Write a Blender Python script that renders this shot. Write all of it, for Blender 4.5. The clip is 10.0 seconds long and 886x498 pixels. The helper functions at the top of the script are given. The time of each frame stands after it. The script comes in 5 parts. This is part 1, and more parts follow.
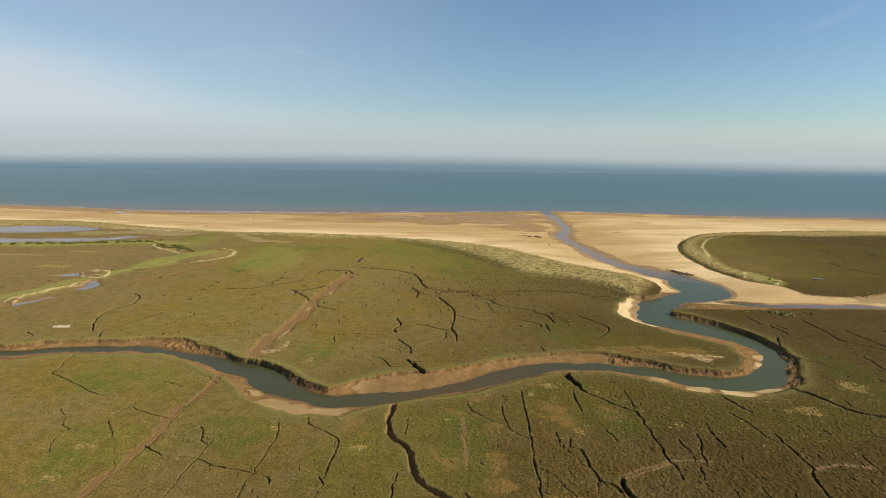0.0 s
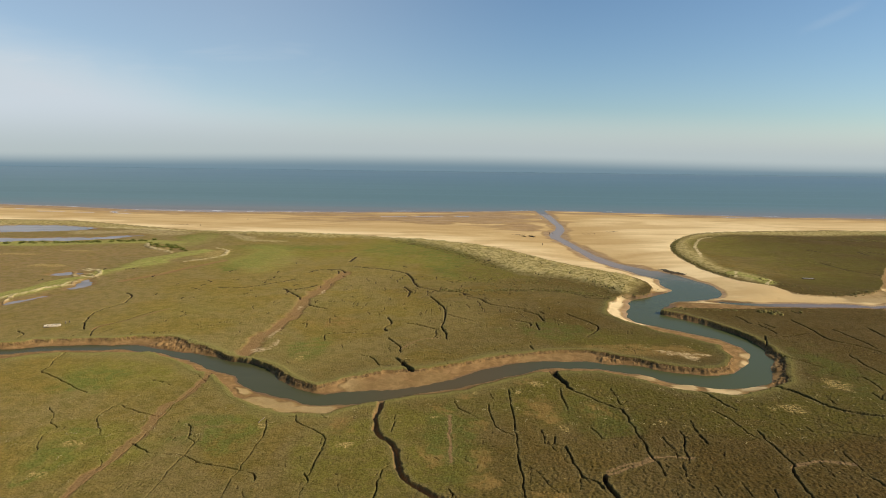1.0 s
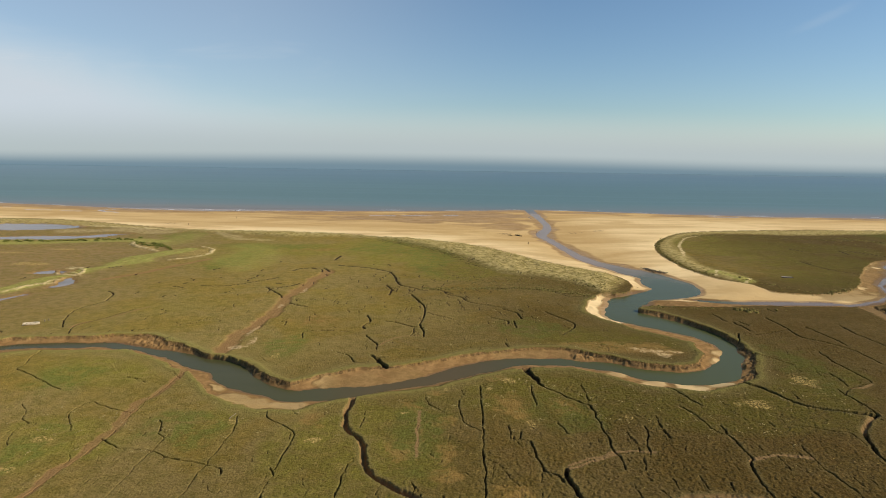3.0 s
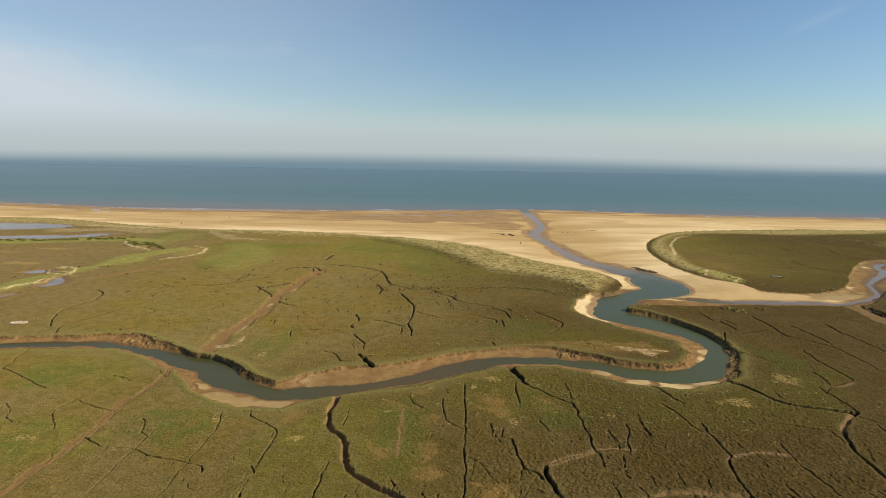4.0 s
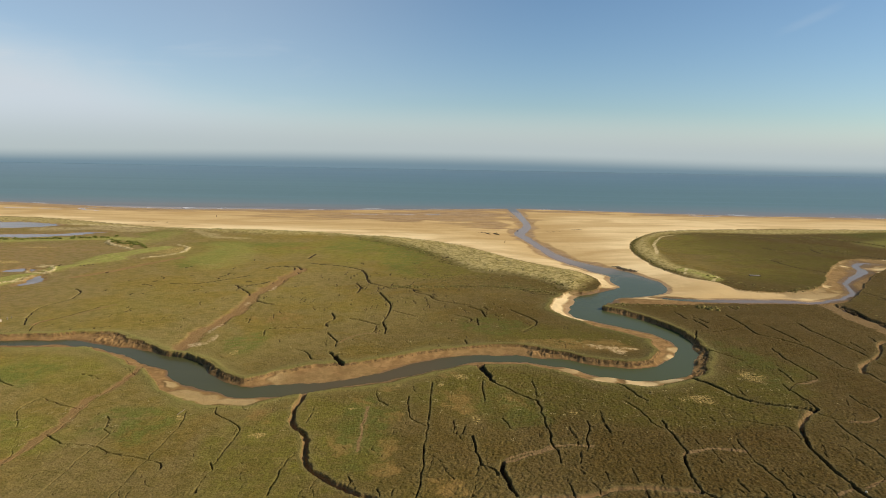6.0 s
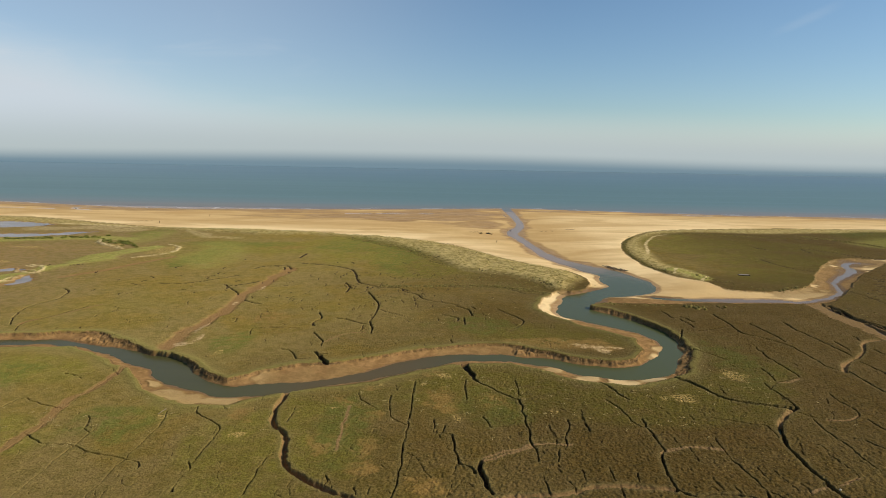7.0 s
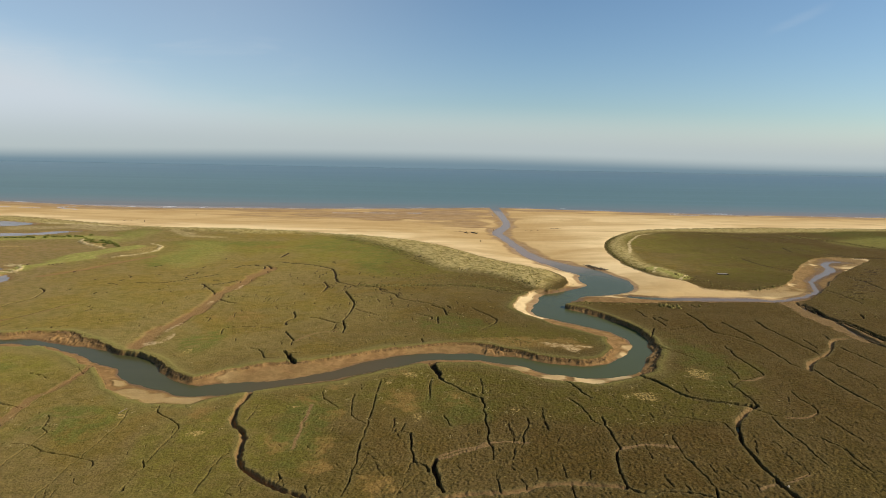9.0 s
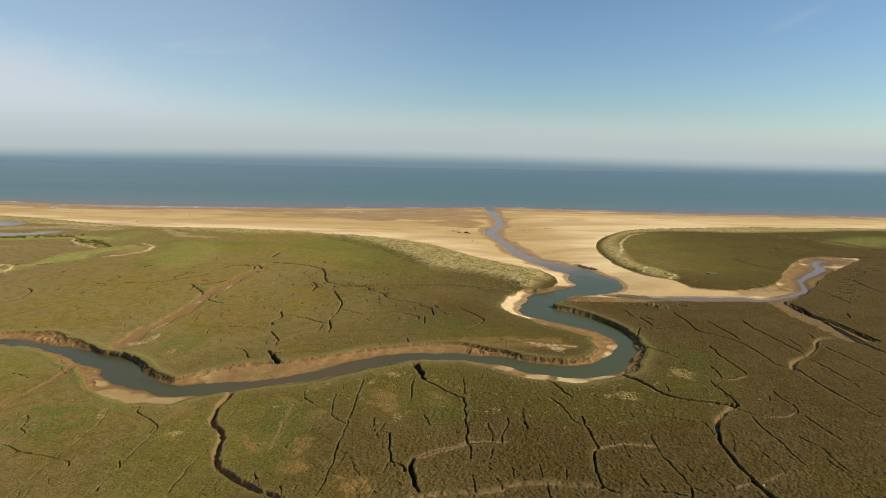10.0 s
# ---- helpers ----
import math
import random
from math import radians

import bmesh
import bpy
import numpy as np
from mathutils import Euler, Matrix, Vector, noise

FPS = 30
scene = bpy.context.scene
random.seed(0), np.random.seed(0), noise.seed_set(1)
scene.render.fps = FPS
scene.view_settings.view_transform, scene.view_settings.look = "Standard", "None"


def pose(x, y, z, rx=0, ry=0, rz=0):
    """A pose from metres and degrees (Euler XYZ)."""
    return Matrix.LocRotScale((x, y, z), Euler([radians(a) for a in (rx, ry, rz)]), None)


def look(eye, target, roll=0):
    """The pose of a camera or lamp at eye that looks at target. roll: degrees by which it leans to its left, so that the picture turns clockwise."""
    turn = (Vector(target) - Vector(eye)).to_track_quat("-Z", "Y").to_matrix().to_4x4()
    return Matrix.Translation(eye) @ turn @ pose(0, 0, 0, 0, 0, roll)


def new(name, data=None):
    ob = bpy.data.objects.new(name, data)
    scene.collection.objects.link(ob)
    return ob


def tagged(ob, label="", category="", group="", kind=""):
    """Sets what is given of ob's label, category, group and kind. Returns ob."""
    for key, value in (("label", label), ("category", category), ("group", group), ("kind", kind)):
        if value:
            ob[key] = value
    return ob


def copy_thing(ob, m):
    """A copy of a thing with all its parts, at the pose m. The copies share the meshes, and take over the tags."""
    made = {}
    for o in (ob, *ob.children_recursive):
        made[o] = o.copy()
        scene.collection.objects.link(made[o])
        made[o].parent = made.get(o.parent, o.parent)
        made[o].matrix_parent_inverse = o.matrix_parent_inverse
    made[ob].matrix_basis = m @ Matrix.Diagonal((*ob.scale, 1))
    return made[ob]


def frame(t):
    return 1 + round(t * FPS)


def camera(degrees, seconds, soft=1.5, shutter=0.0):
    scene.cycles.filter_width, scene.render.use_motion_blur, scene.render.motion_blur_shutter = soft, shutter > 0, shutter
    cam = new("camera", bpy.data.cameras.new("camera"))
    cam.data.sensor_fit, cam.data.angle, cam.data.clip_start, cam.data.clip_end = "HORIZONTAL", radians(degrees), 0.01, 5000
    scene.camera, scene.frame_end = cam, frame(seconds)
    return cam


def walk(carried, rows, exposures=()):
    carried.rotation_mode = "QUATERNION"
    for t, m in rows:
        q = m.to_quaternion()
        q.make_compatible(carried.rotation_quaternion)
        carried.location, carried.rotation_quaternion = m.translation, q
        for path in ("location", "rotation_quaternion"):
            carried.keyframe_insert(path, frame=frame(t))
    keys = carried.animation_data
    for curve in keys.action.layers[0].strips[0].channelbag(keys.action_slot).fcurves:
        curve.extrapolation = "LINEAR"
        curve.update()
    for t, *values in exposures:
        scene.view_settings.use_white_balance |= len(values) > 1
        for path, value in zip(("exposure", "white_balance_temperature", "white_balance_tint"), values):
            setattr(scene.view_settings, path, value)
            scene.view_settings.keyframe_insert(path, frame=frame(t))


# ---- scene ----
cam = camera(72.0, 10.0, soft=0.6)
# seconds, eye, degrees turned to the right, pitch, roll
PATH = [
    (0, -1.91, 1.24, 66.30, -0.772, -8.573, 0.648),
    (1, 0.81, 0.06, 66.30, -0.506, -8.598, 0.708),
    (2, 3.88, -1.02, 66.32, -0.240, -8.627, 0.771),
    (3, 7.26, -1.99, 66.38, 0.025, -8.660, 0.834),
    (4, 10.91, -2.85, 66.45, 0.287, -8.694, 0.895),
    (5, 14.81, -3.60, 66.55, 0.541, -8.730, 0.951),
    (6, 18.93, -4.24, 66.66, 0.787, -8.766, 0.998),
    (7, 23.23, -4.77, 66.78, 1.021, -8.801, 1.036),
    (8, 27.68, -5.19, 66.90, 1.240, -8.833, 1.060),
    (9, 32.26, -5.51, 67.02, 1.442, -8.861, 1.069),
    (10, 36.92, -5.70, 67.14, 1.625, -8.885, 1.060),
]


def flown(x, y, z, turn, pitch, roll):
    a, b = radians(turn), radians(pitch)
    ahead = Vector((math.sin(a) * math.cos(b), math.cos(a) * math.cos(b), math.sin(b)))
    return look((x, y, z), Vector((x, y, z)) + ahead * 10, roll)


walk(cam, [(t, flown(*row)) for t, *row in PATH], exposures=((0, 0.0), (10, 0.0)))

# ---- sky and sun ----
SUN_AZIMUTH, SUN_HEIGHT = 100.0, 35.0     # degrees to the right of straight ahead, and up
world = bpy.data.worlds.new("sky")
scene.world = world
world.use_nodes = True
wt = world.node_tree
sky = wt.nodes.new("ShaderNodeTexSky")
sky.sky_type, sky.sun_disc = "NISHITA", False
sky.sun_elevation, sky.sun_rotation = radians(SUN_HEIGHT), radians(SUN_AZIMUTH)
sky.air_density, sky.dust_density, sky.ozone_density = 1.0, 0.4, 4.2
tint = wt.nodes.new("ShaderNodeMix")
tint.data_type, tint.blend_type = "RGBA", "MULTIPLY"
tint.inputs[0].default_value, tint.inputs[7].default_value = 1.0, (0.98, 1.022, 1.0, 1)
wt.links.new(sky.outputs[0], tint.inputs[6])
wt.links.new(tint.outputs[2], wt.nodes["Background"].inputs[0])
wt.nodes["Background"].inputs[1].default_value = 0.107
sun = new("sun", bpy.data.lights.new("sun", "SUN"))
sun.data.energy, sun.data.angle, sun.data.color = 5.0, radians(0.6), (1.0, 0.88, 0.73)
s_az, s_el = radians(SUN_AZIMUTH), radians(SUN_HEIGHT)
sun_way = Vector((math.sin(s_az) * math.cos(s_el), math.cos(s_az) * math.cos(s_el), math.sin(s_el)))
sun.matrix_world = look(sun_way * 300, (0, 0, 0))


# ---- materials ----
class Nodes:
    """A small writer of node materials."""

    def __init__(self, name):
        self.mat = bpy.data.materials.new(name)
        self.mat.use_nodes = True
        self.tree = self.mat.node_tree
        self.bsdf = self.tree.nodes["Principled BSDF"]
        self.out = self.tree.nodes["Material Output"]
        self.place = self.tree.nodes.new("ShaderNodeNewGeometry").outputs["Position"]

    def put(self, socket, value):
        if hasattr(value, "is_linked"):
            self.tree.links.new(value, socket)
        elif isinstance(value, tuple) and len(value) == 3 and socket.type == "RGBA":
            socket.default_value = (*value, 1)
        else:
            socket.default_value = value

    def math(self, kind, a, b=0.0, clamp=False):
        n = self.tree.nodes.new("ShaderNodeMath")
        n.operation, n.use_clamp = kind, clamp
        self.put(n.inputs[0], a)
        self.put(n.inputs[1], b)
        return n.outputs[0]

    def noise(self, size, detail=4.0, rough=0.6, stretch=None, warp=0.0, place=None):
        where = place or self.place
        if stretch:
            v = self.tree.nodes.new("ShaderNodeVectorMath")
            v.operation = "MULTIPLY"
            self.put(v.inputs[0], where)
            v.inputs[1].default_value = stretch
            where = v.outputs[0]
        n = self.tree.nodes.new("ShaderNodeTexNoise")
        n.inputs["Scale"].default_value = 1.0 / size
        n.inputs["Detail"].default_value, n.inputs["Roughness"].default_value = detail, rough
        n.inputs["Distortion"].default_value = warp
        self.put(n.inputs["Vector"], where)
        return n.outputs[0]

    def ramp(self, value, low, high, a=0.0, b=1.0):
        n = self.tree.nodes.new("ShaderNodeMapRange")
        n.interpolation_type = "SMOOTHSTEP"
        self.put(n.inputs[0], value)
        for i, v in enumerate((low, high, a, b)):
            self.put(n.inputs[i + 1], v)
        return n.outputs[0]

    def mix(self, factor, a, b, kind="MIX"):
        n = self.tree.nodes.new("ShaderNodeMix")
        n.data_type, n.blend_type = "RGBA", kind
        self.put(n.inputs[0], factor)
        self.put(n.inputs[6], a)
        self.put(n.inputs[7], b)
        return n.outputs[2]

    def mask(self, name):
        n = self.tree.nodes.new("ShaderNodeAttribute")
        n.attribute_name = name
        return n.outputs["Fac"]

    def bump(self, height, strength, distance=0.1, share=1.0):
        n = self.tree.nodes.new("ShaderNodeBump")
        n.inputs["Strength"].default_value, n.inputs["Distance"].default_value = strength, distance
        self.put(n.inputs["Height"], self.math("MULTIPLY", height, share))
        self.put(self.bsdf.inputs["Normal"], n.outputs[0])

    def done(self, color, rough=0.9, spec=0.2):
        self.put(self.bsdf.inputs["Base Color"], color)
        self.put(self.bsdf.inputs["Roughness"], rough)
        self.put(self.bsdf.inputs["Specular IOR Level"], spec)
        return self.mat


def ground_material():
    n = Nodes("salt_marsh_ground")
    fine = n.noise(0.42, 3, 0.75)
    tuft = n.noise(1.5, 4, 0.7)
    patch = n.noise(14, 5, 0.6, warp=0.6)
    broad = n.noise(70, 4, 0.55)
    # low plants: olive, purslane grey, brown
    split = n.tree.nodes.new("ShaderNodeSeparateXYZ")
    n.put(split.inputs[0], n.place)
    # short grass in the west gives way to dark sea purslane in the east
    east = n.math("SUBTRACT", split.outputs[0], n.math("MULTIPLY", split.outputs[1], 0.14))
    east = n.math("ADD", east, n.math("MULTIPLY", n.math("SUBTRACT", n.noise(45, 5, 0.6), 0.5), 110.0))
    east = n.math("SUBTRACT", east, n.math("MULTIPLY", n.ramp(split.outputs[1], 285, 360, 0.0, 175.0), n.ramp(split.outputs[0], 120, 190)))
    # the tongue of land inside the bend is grassier
    east = n.math("SUBTRACT", east, n.math("MULTIPLY", n.ramp(split.outputs[1], 180, 215, 0.0, 15.0), n.ramp(split.outputs[0], 118, 92)))
    east = n.ramp(east, -138, 62)
    olive = n.mix(n.ramp(tuft, 0.35, 0.65), (0.2429, 0.1674, 0.0304), (0.3111, 0.2137, 0.0408))
    dark = n.mix(n.ramp(tuft, 0.35, 0.65), (0.0835, 0.0535, 0.0132), (0.1080, 0.0700, 0.0172))
    olive = n.mix(east, olive, dark)
    brown = n.mix(n.ramp(tuft, 0.3, 0.7), (0.2480, 0.1637, 0.0341), (0.3075, 0.2046, 0.0446))
    dark = n.mix(n.ramp(tuft, 0.3, 0.7), (0.0970, 0.0590, 0.0155), (0.1235, 0.0765, 0.0208))
    brown = n.mix(east, brown, dark)
    marsh = n.mix(n.ramp(patch, 0.46, 0.6, 0.1, 0.75), olive, brown)
    grey = n.mix(east, (0.2852, 0.2108, 0.0799), (0.130, 0.0885, 0.0305))
    marsh = n.mix(n.ramp(n.noise(33, 5, 0.62, warp=0.9), 0.38, 0.58, 0.12, 0.7), marsh, grey)
    lush = n.mix(n.ramp(tuft, 0.3, 0.7), (0.220, 0.190, 0.0315), (0.278, 0.234, 0.0435))
    lush = n.mix(n.math("MULTIPLY", east, 0.85), lush, (0.098, 0.080, 0.016))
    green = n.math("MULTIPLY", n.mask("green"), n.ramp(n.noise(8, 5, 0.65, warp=0.5), 0.34, 0.58, 0.3, 0.95))
    marsh = n.mix(green, marsh, lush)
    marsh = n.mix(n.ramp(broad, 0.46, 0.7, 0.0, 0.35), marsh, lush)
    dead_east, dead = (0.26, 0.158, 0.045), n.mix(n.ramp(tuft, 0.3, 0.7), (0.233, 0.136, 0.0382), (0.291, 0.174, 0.0494))
    marsh = n.mix(n.math("MULTIPLY", n.mask("brown"), n.ramp(n.noise(3.2, 5, 0.7), 0.36, 0.50, 0.0, 0.85)), marsh, n.mix(east, dead, dead_east))
    flats = n.math("MULTIPLY", n.ramp(split.outputs[0], -105, -200), n.ramp(split.outputs[1], 190, 260))
    marsh = n.mix(n.math("MULTIPLY", flats, n.ramp(patch, 0.3, 0.6, 0.35, 0.8)), marsh, (0.275, 0.188, 0.084))
    # denser and thinner growth, a few metres across
    growth = n.noise(4.2, 5, 0.68, warp=0.5)
    marsh = n.mix(n.ramp(growth, 0.44, 0.60, 0.0, n.ramp(east, 0, 1, 0.5, 0.3)), marsh, n.mix(east, (0.150, 0.126, 0.0215), (0.068, 0.053, 0.0115)))
    marsh = n.mix(n.ramp(n.noise(2.6, 5, 0.72, warp=0.8), 0.54, 0.62, 0.0, 0.5), marsh, n.mix(east, (0.34, 0.245, 0.072), (0.165, 0.112, 0.034)))
    # fresh green turf
    turf = n.mix(n.ramp(tuft, 0.3, 0.7), (0.135, 0.150, 0.026), (0.195, 0.198, 0.040))
    turf = n.mix(n.math("MULTIPLY", east, 0.75), turf, (0.082, 0.078, 0.017))
    marsh = n.mix(n.math("MULTIPLY", n.mask("sward"), n.ramp(n.noise(6.5, 5, 0.66, warp=0.7), 0.40, 0.58, 0.12, 0.85)), marsh, turf)
    speck = n.ramp(n.noise(0.8, 5, 0.75), 0.60, 0.66)
    speck = n.math("MULTIPLY", speck, n.ramp(n.noise(22, 3, 0.5), 0.48, 0.62))
    straw = (0.364, 0.276, 0.0813)
    marsh = n.mix(n.math("MULTIPLY", speck, 0.7), marsh, straw)
    marsh = n.mix(n.math("MULTIPLY", n.mask("pale"), n.ramp(n.noise(0.9, 5, 0.75), 0.46, 0.56)), marsh, (0.471, 0.33, 0.11))
    marsh = n.mix(n.math("MULTIPLY", n.mask("rim"), n.ramp(tuft, 0.25, 0.6, 0.7, 1.1), True), marsh, n.mix(east, (0.27, 0.215, 0.072), (0.172, 0.132, 0.048)))
    # the rounded grassy lip above a bank, and bare paths of old filled creeks
    marsh = n.mix(n.math("MULTIPLY", n.mask("lip"), n.ramp(tuft, 0.3, 0.65, 0.55, 0.9)), marsh, n.mix(east, (0.245, 0.212, 0.058), (0.178, 0.150, 0.044)))
    marsh = n.mix(n.ramp(n.math("ADD", n.math("MULTIPLY", fine, 0.6), n.math("MULTIPLY", n.noise(1.0, 3, 0.7), 0.4)), 0.42, 0.56, n.math("MULTIPLY", n.ramp(east, 0, 1, 0.36, 0.5), n.ramp(n.math("MAXIMUM", n.mask("brown"), n.mask("lip")), 0, 1, 1.0, 0.35)), 0.0), marsh, n.mix(east, (0.091, 0.067, 0.0138), (0.0375, 0.0266, 0.00688)))
    marsh = n.mix(n.math("MULTIPLY", n.mask("path"), n.ramp(tuft, 0.25, 0.6, 0.78, 1.0)), marsh, n.mix(east, (0.272, 0.156, 0.060), (0.225, 0.142, 0.060)))
    marsh = n.mix(n.math("MULTIPLY", n.mask("bare"), n.ramp(n.noise(1.3, 5, 0.75), 0.40, 0.5)), marsh, n.mix(n.ramp(tuft, 0.35, 0.65), (0.40, 0.27, 0.12), (0.56, 0.41, 0.20)))
    # marram dunes
    marram = n.mix(n.ramp(n.noise(3.0, 5, 0.7), 0.38, 0.62), (0.24, 0.185, 0.057), (0.46, 0.355, 0.14))
    marsh = n.mix(n.mask("dune"), marsh, marram)
    marsh = n.mix(n.math("MULTIPLY", n.mask("lush"), n.ramp(n.noise(5, 4, 0.6), 0.3, 0.55, 0.3, 0.95)), marsh, n.mix(n.ramp(tuft, 0.35, 0.65), (0.225, 0.225, 0.045), (0.37, 0.335, 0.09)))
    marsh = n.mix(n.math("MULTIPLY", n.mask("straw"), n.ramp(n.noise(3.5, 4, 0.7), 0.38, 0.56, 0.1, 1.0)), marsh, (0.56, 0.435, 0.21))
    # sand, dry and wet
    drift = n.noise(40, 5, 0.6, stretch=(0.35, 1.0, 1.0), warp=0.8)
    sand = n.mix(n.ramp(drift, 0.35, 0.68), (0.49, 0.322, 0.128), (0.625, 0.438, 0.196))
    sand = n.mix(n.ramp(n.noise(5, 5, 0.65, stretch=(0.4, 1, 1)), 0.4, 0.75, 0.0, 0.35), sand, (0.50, 0.33, 0.13))
    damp = n.mix(n.ramp(n.noise(9, 4, 0.6, stretch=(0.5, 1, 1)), 0.35, 0.65), (0.30, 0.182, 0.072), (0.41, 0.262, 0.108))
    wet = n.mask("wet")
    damp = n.mix(n.ramp(n.noise(6, 5, 0.65, stretch=(0.12, 1, 1)), 0.52, 0.7, 0.0, 0.5), damp, (0.47, 0.315, 0.140))
    sand = n.mix(n.math("MULTIPLY", n.mask("crest"), n.ramp(drift, 0.36, 0.6, 0.3, 1.0)), sand, (0.785, 0.595, 0.305))
    sand = n.mix(n.ramp(n.math("ADD", wet, n.math("MULTIPLY", drift, 0.7)), 0.78, 1.2), sand, damp)
    sand = n.mix(n.math("MULTIPLY", n.mask("film"), 0.85), sand, (0.42, 0.345, 0.29))
    color = n.mix(n.mask("sand"), marsh, sand)
    # creek mud
    mud = n.mix(n.ramp(n.noise(3.0, 5, 0.65, warp=0.6), 0.35, 0.68), (0.208, 0.119, 0.043), (0.318, 0.190, 0.073))
    mud = n.mix(n.ramp(n.math("ADD", wet, n.math("MULTIPLY", n.noise(3.0), 0.4)), 0.75, 1.15), mud, (0.165, 0.092, 0.033))
    mud = n.mix(n.math("MULTIPLY", n.mask("bare"), n.ramp(n.noise(1.3, 5, 0.75), 0.40, 0.5)), mud, (0.50, 0.36, 0.17))
    color = n.mix(n.mask("mud"), color, mud)
    # dark mud of the bank step, with its undercut's shade painted in
    color = n.mix(n.math("MULTIPLY", n.mask("scarp_shade"), n.ramp(n.noise(0.9, 4, 0.7), 0.35, 0.6, 0.45, 1.0)), color, n.mix(n.ramp(tuft, 0.35, 0.65), (0.080, 0.049, 0.020), (0.160, 0.100, 0.042)))
    # crack floors: dark mud, with the cracks' own shade painted into the colour
    color = n.mix(n.mask("silt_shade"), color, n.mix(n.ramp(tuft, 0.35, 0.65), (0.022, 0.015, 0.008), (0.058, 0.038, 0.019)))
    rough = n.ramp(n.math("MULTIPLY", wet, n.math("ADD", n.mask("sand"), n.mask("mud"))), 0.5, 1.2, 0.92, 0.5)
    n.bump(n.math("ADD", n.noise(0.45, 3, 0.75), n.math("MULTIPLY", n.noise(1.2, 2, 0.6), 0.9)), 0.75, 0.4, n.math("SUBTRACT", 1.0, n.math("MAXIMUM", n.math("MULTIPLY", n.math("MAXIMUM", n.mask("mud"), n.mask("sand")), 0.82), n.ramp(split.outputs[1], 130, 300, 0.0, 0.4))))
    rough = n.math("SUBTRACT", rough, n.math("MULTIPLY", n.mask("film"), 0.6), clamp=True)
    return n.done(color, rough, n.math("ADD", n.ramp(wet, 0.6, 1.0, 0.03, 0.2), n.math("MULTIPLY", n.mask("film"), 0.3)))


def water_material(name, shallow, deep, rough, wave, reach, shine):
    n = Nodes(name)
    n.bump(n.math("ADD", n.noise(wave, 3, 0.6, stretch=(0.6, 1.2, 1)), n.math("MULTIPLY", n.noise(wave * 9, 3, 0.6), 1.5)), 0.25, wave * 0.12)
    return n.done(n.mix(n.ramp(n.noise(reach, 4, 0.55, stretch=(0.3, 1.2, 1)), 0.35, 0.7), shallow, deep), rough, shine)


def creek_material():
    n = Nodes("creek_water")
    split = n.tree.nodes.new("ShaderNodeSeparateXYZ")
    n.put(split.inputs[0], n.place)
    color = n.mix(n.ramp(n.noise(16, 4, 0.55, stretch=(0.4, 1.0, 1)), 0.35, 0.7), (0.070, 0.067, 0.024), (0.060, 0.060, 0.022))
    color = n.mix(n.math("MULTIPLY", n.ramp(split.outputs[0], -34, -8), n.ramp(split.outputs[0], 45, 10)), color, (0.092, 0.066, 0.022))
    color = n.mix(n.ramp(split.outputs[0], 15, 95), color, (0.072, 0.080, 0.027))
    # clear and shallow over the sand of the inlet
    color = n.mix(n.ramp(n.math("ADD", split.outputs[1], n.math("MULTIPLY", n.noise(12), 40.0)), 340, 420), color, (0.265, 0.185, 0.122))
    color = n.mix(n.ramp(split.outputs[0], 136, 165), color, (0.19, 0.132, 0.084))
    n.bump(n.noise(0.8, 3, 0.6, stretch=(0.6, 1.2, 1)), 0.2, 0.08)
    return n.done(color, 0.22, 0.06)


MUD_WATER = creek_material()


def sea_material():
    n = Nodes("sea_water")
    split = n.tree.nodes.new("ShaderNodeSeparateXYZ")
    n.put(split.inputs[0], n.place)
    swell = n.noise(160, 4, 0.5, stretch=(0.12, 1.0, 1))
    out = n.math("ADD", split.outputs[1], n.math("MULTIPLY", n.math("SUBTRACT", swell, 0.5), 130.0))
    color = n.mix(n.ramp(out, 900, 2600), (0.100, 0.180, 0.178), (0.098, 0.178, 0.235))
    color = n.mix(n.ramp(out, 760, 930, 0.8, 0.0), color, (0.165, 0.195, 0.19))
    color = n.mix(n.ramp(out, 745, 835, 0.9, 0.0), color, (0.225, 0.185, 0.155))
    color = n.mix(n.ramp(swell, 0.3, 0.7, 0.0, 0.2), color, (0.07, 0.12, 0.13))
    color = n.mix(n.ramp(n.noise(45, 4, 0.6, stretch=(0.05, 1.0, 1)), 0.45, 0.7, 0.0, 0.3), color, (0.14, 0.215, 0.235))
    n.bump(n.noise(3.0, 3, 0.6, stretch=(0.6, 1.2, 1)), 0.3, 0.4)
    return n.done(color, 0.5, 0.25)


SEA_WATER = sea_material()
POND_WATER = water_material("pond_water", (0.27, 0.225, 0.185), (0.19, 0.165, 0.14), 0.25, 0.8, 18, 0.12)
GROUND = ground_material()


VEIL = 2900.0        # how far off the haze stands


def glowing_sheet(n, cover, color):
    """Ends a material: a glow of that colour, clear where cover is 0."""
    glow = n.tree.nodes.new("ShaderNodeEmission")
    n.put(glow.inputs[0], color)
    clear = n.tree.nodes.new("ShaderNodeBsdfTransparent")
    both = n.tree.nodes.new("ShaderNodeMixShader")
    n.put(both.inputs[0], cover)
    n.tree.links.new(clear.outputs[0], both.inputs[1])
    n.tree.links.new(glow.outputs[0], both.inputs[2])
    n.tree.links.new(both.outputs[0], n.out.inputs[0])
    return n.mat


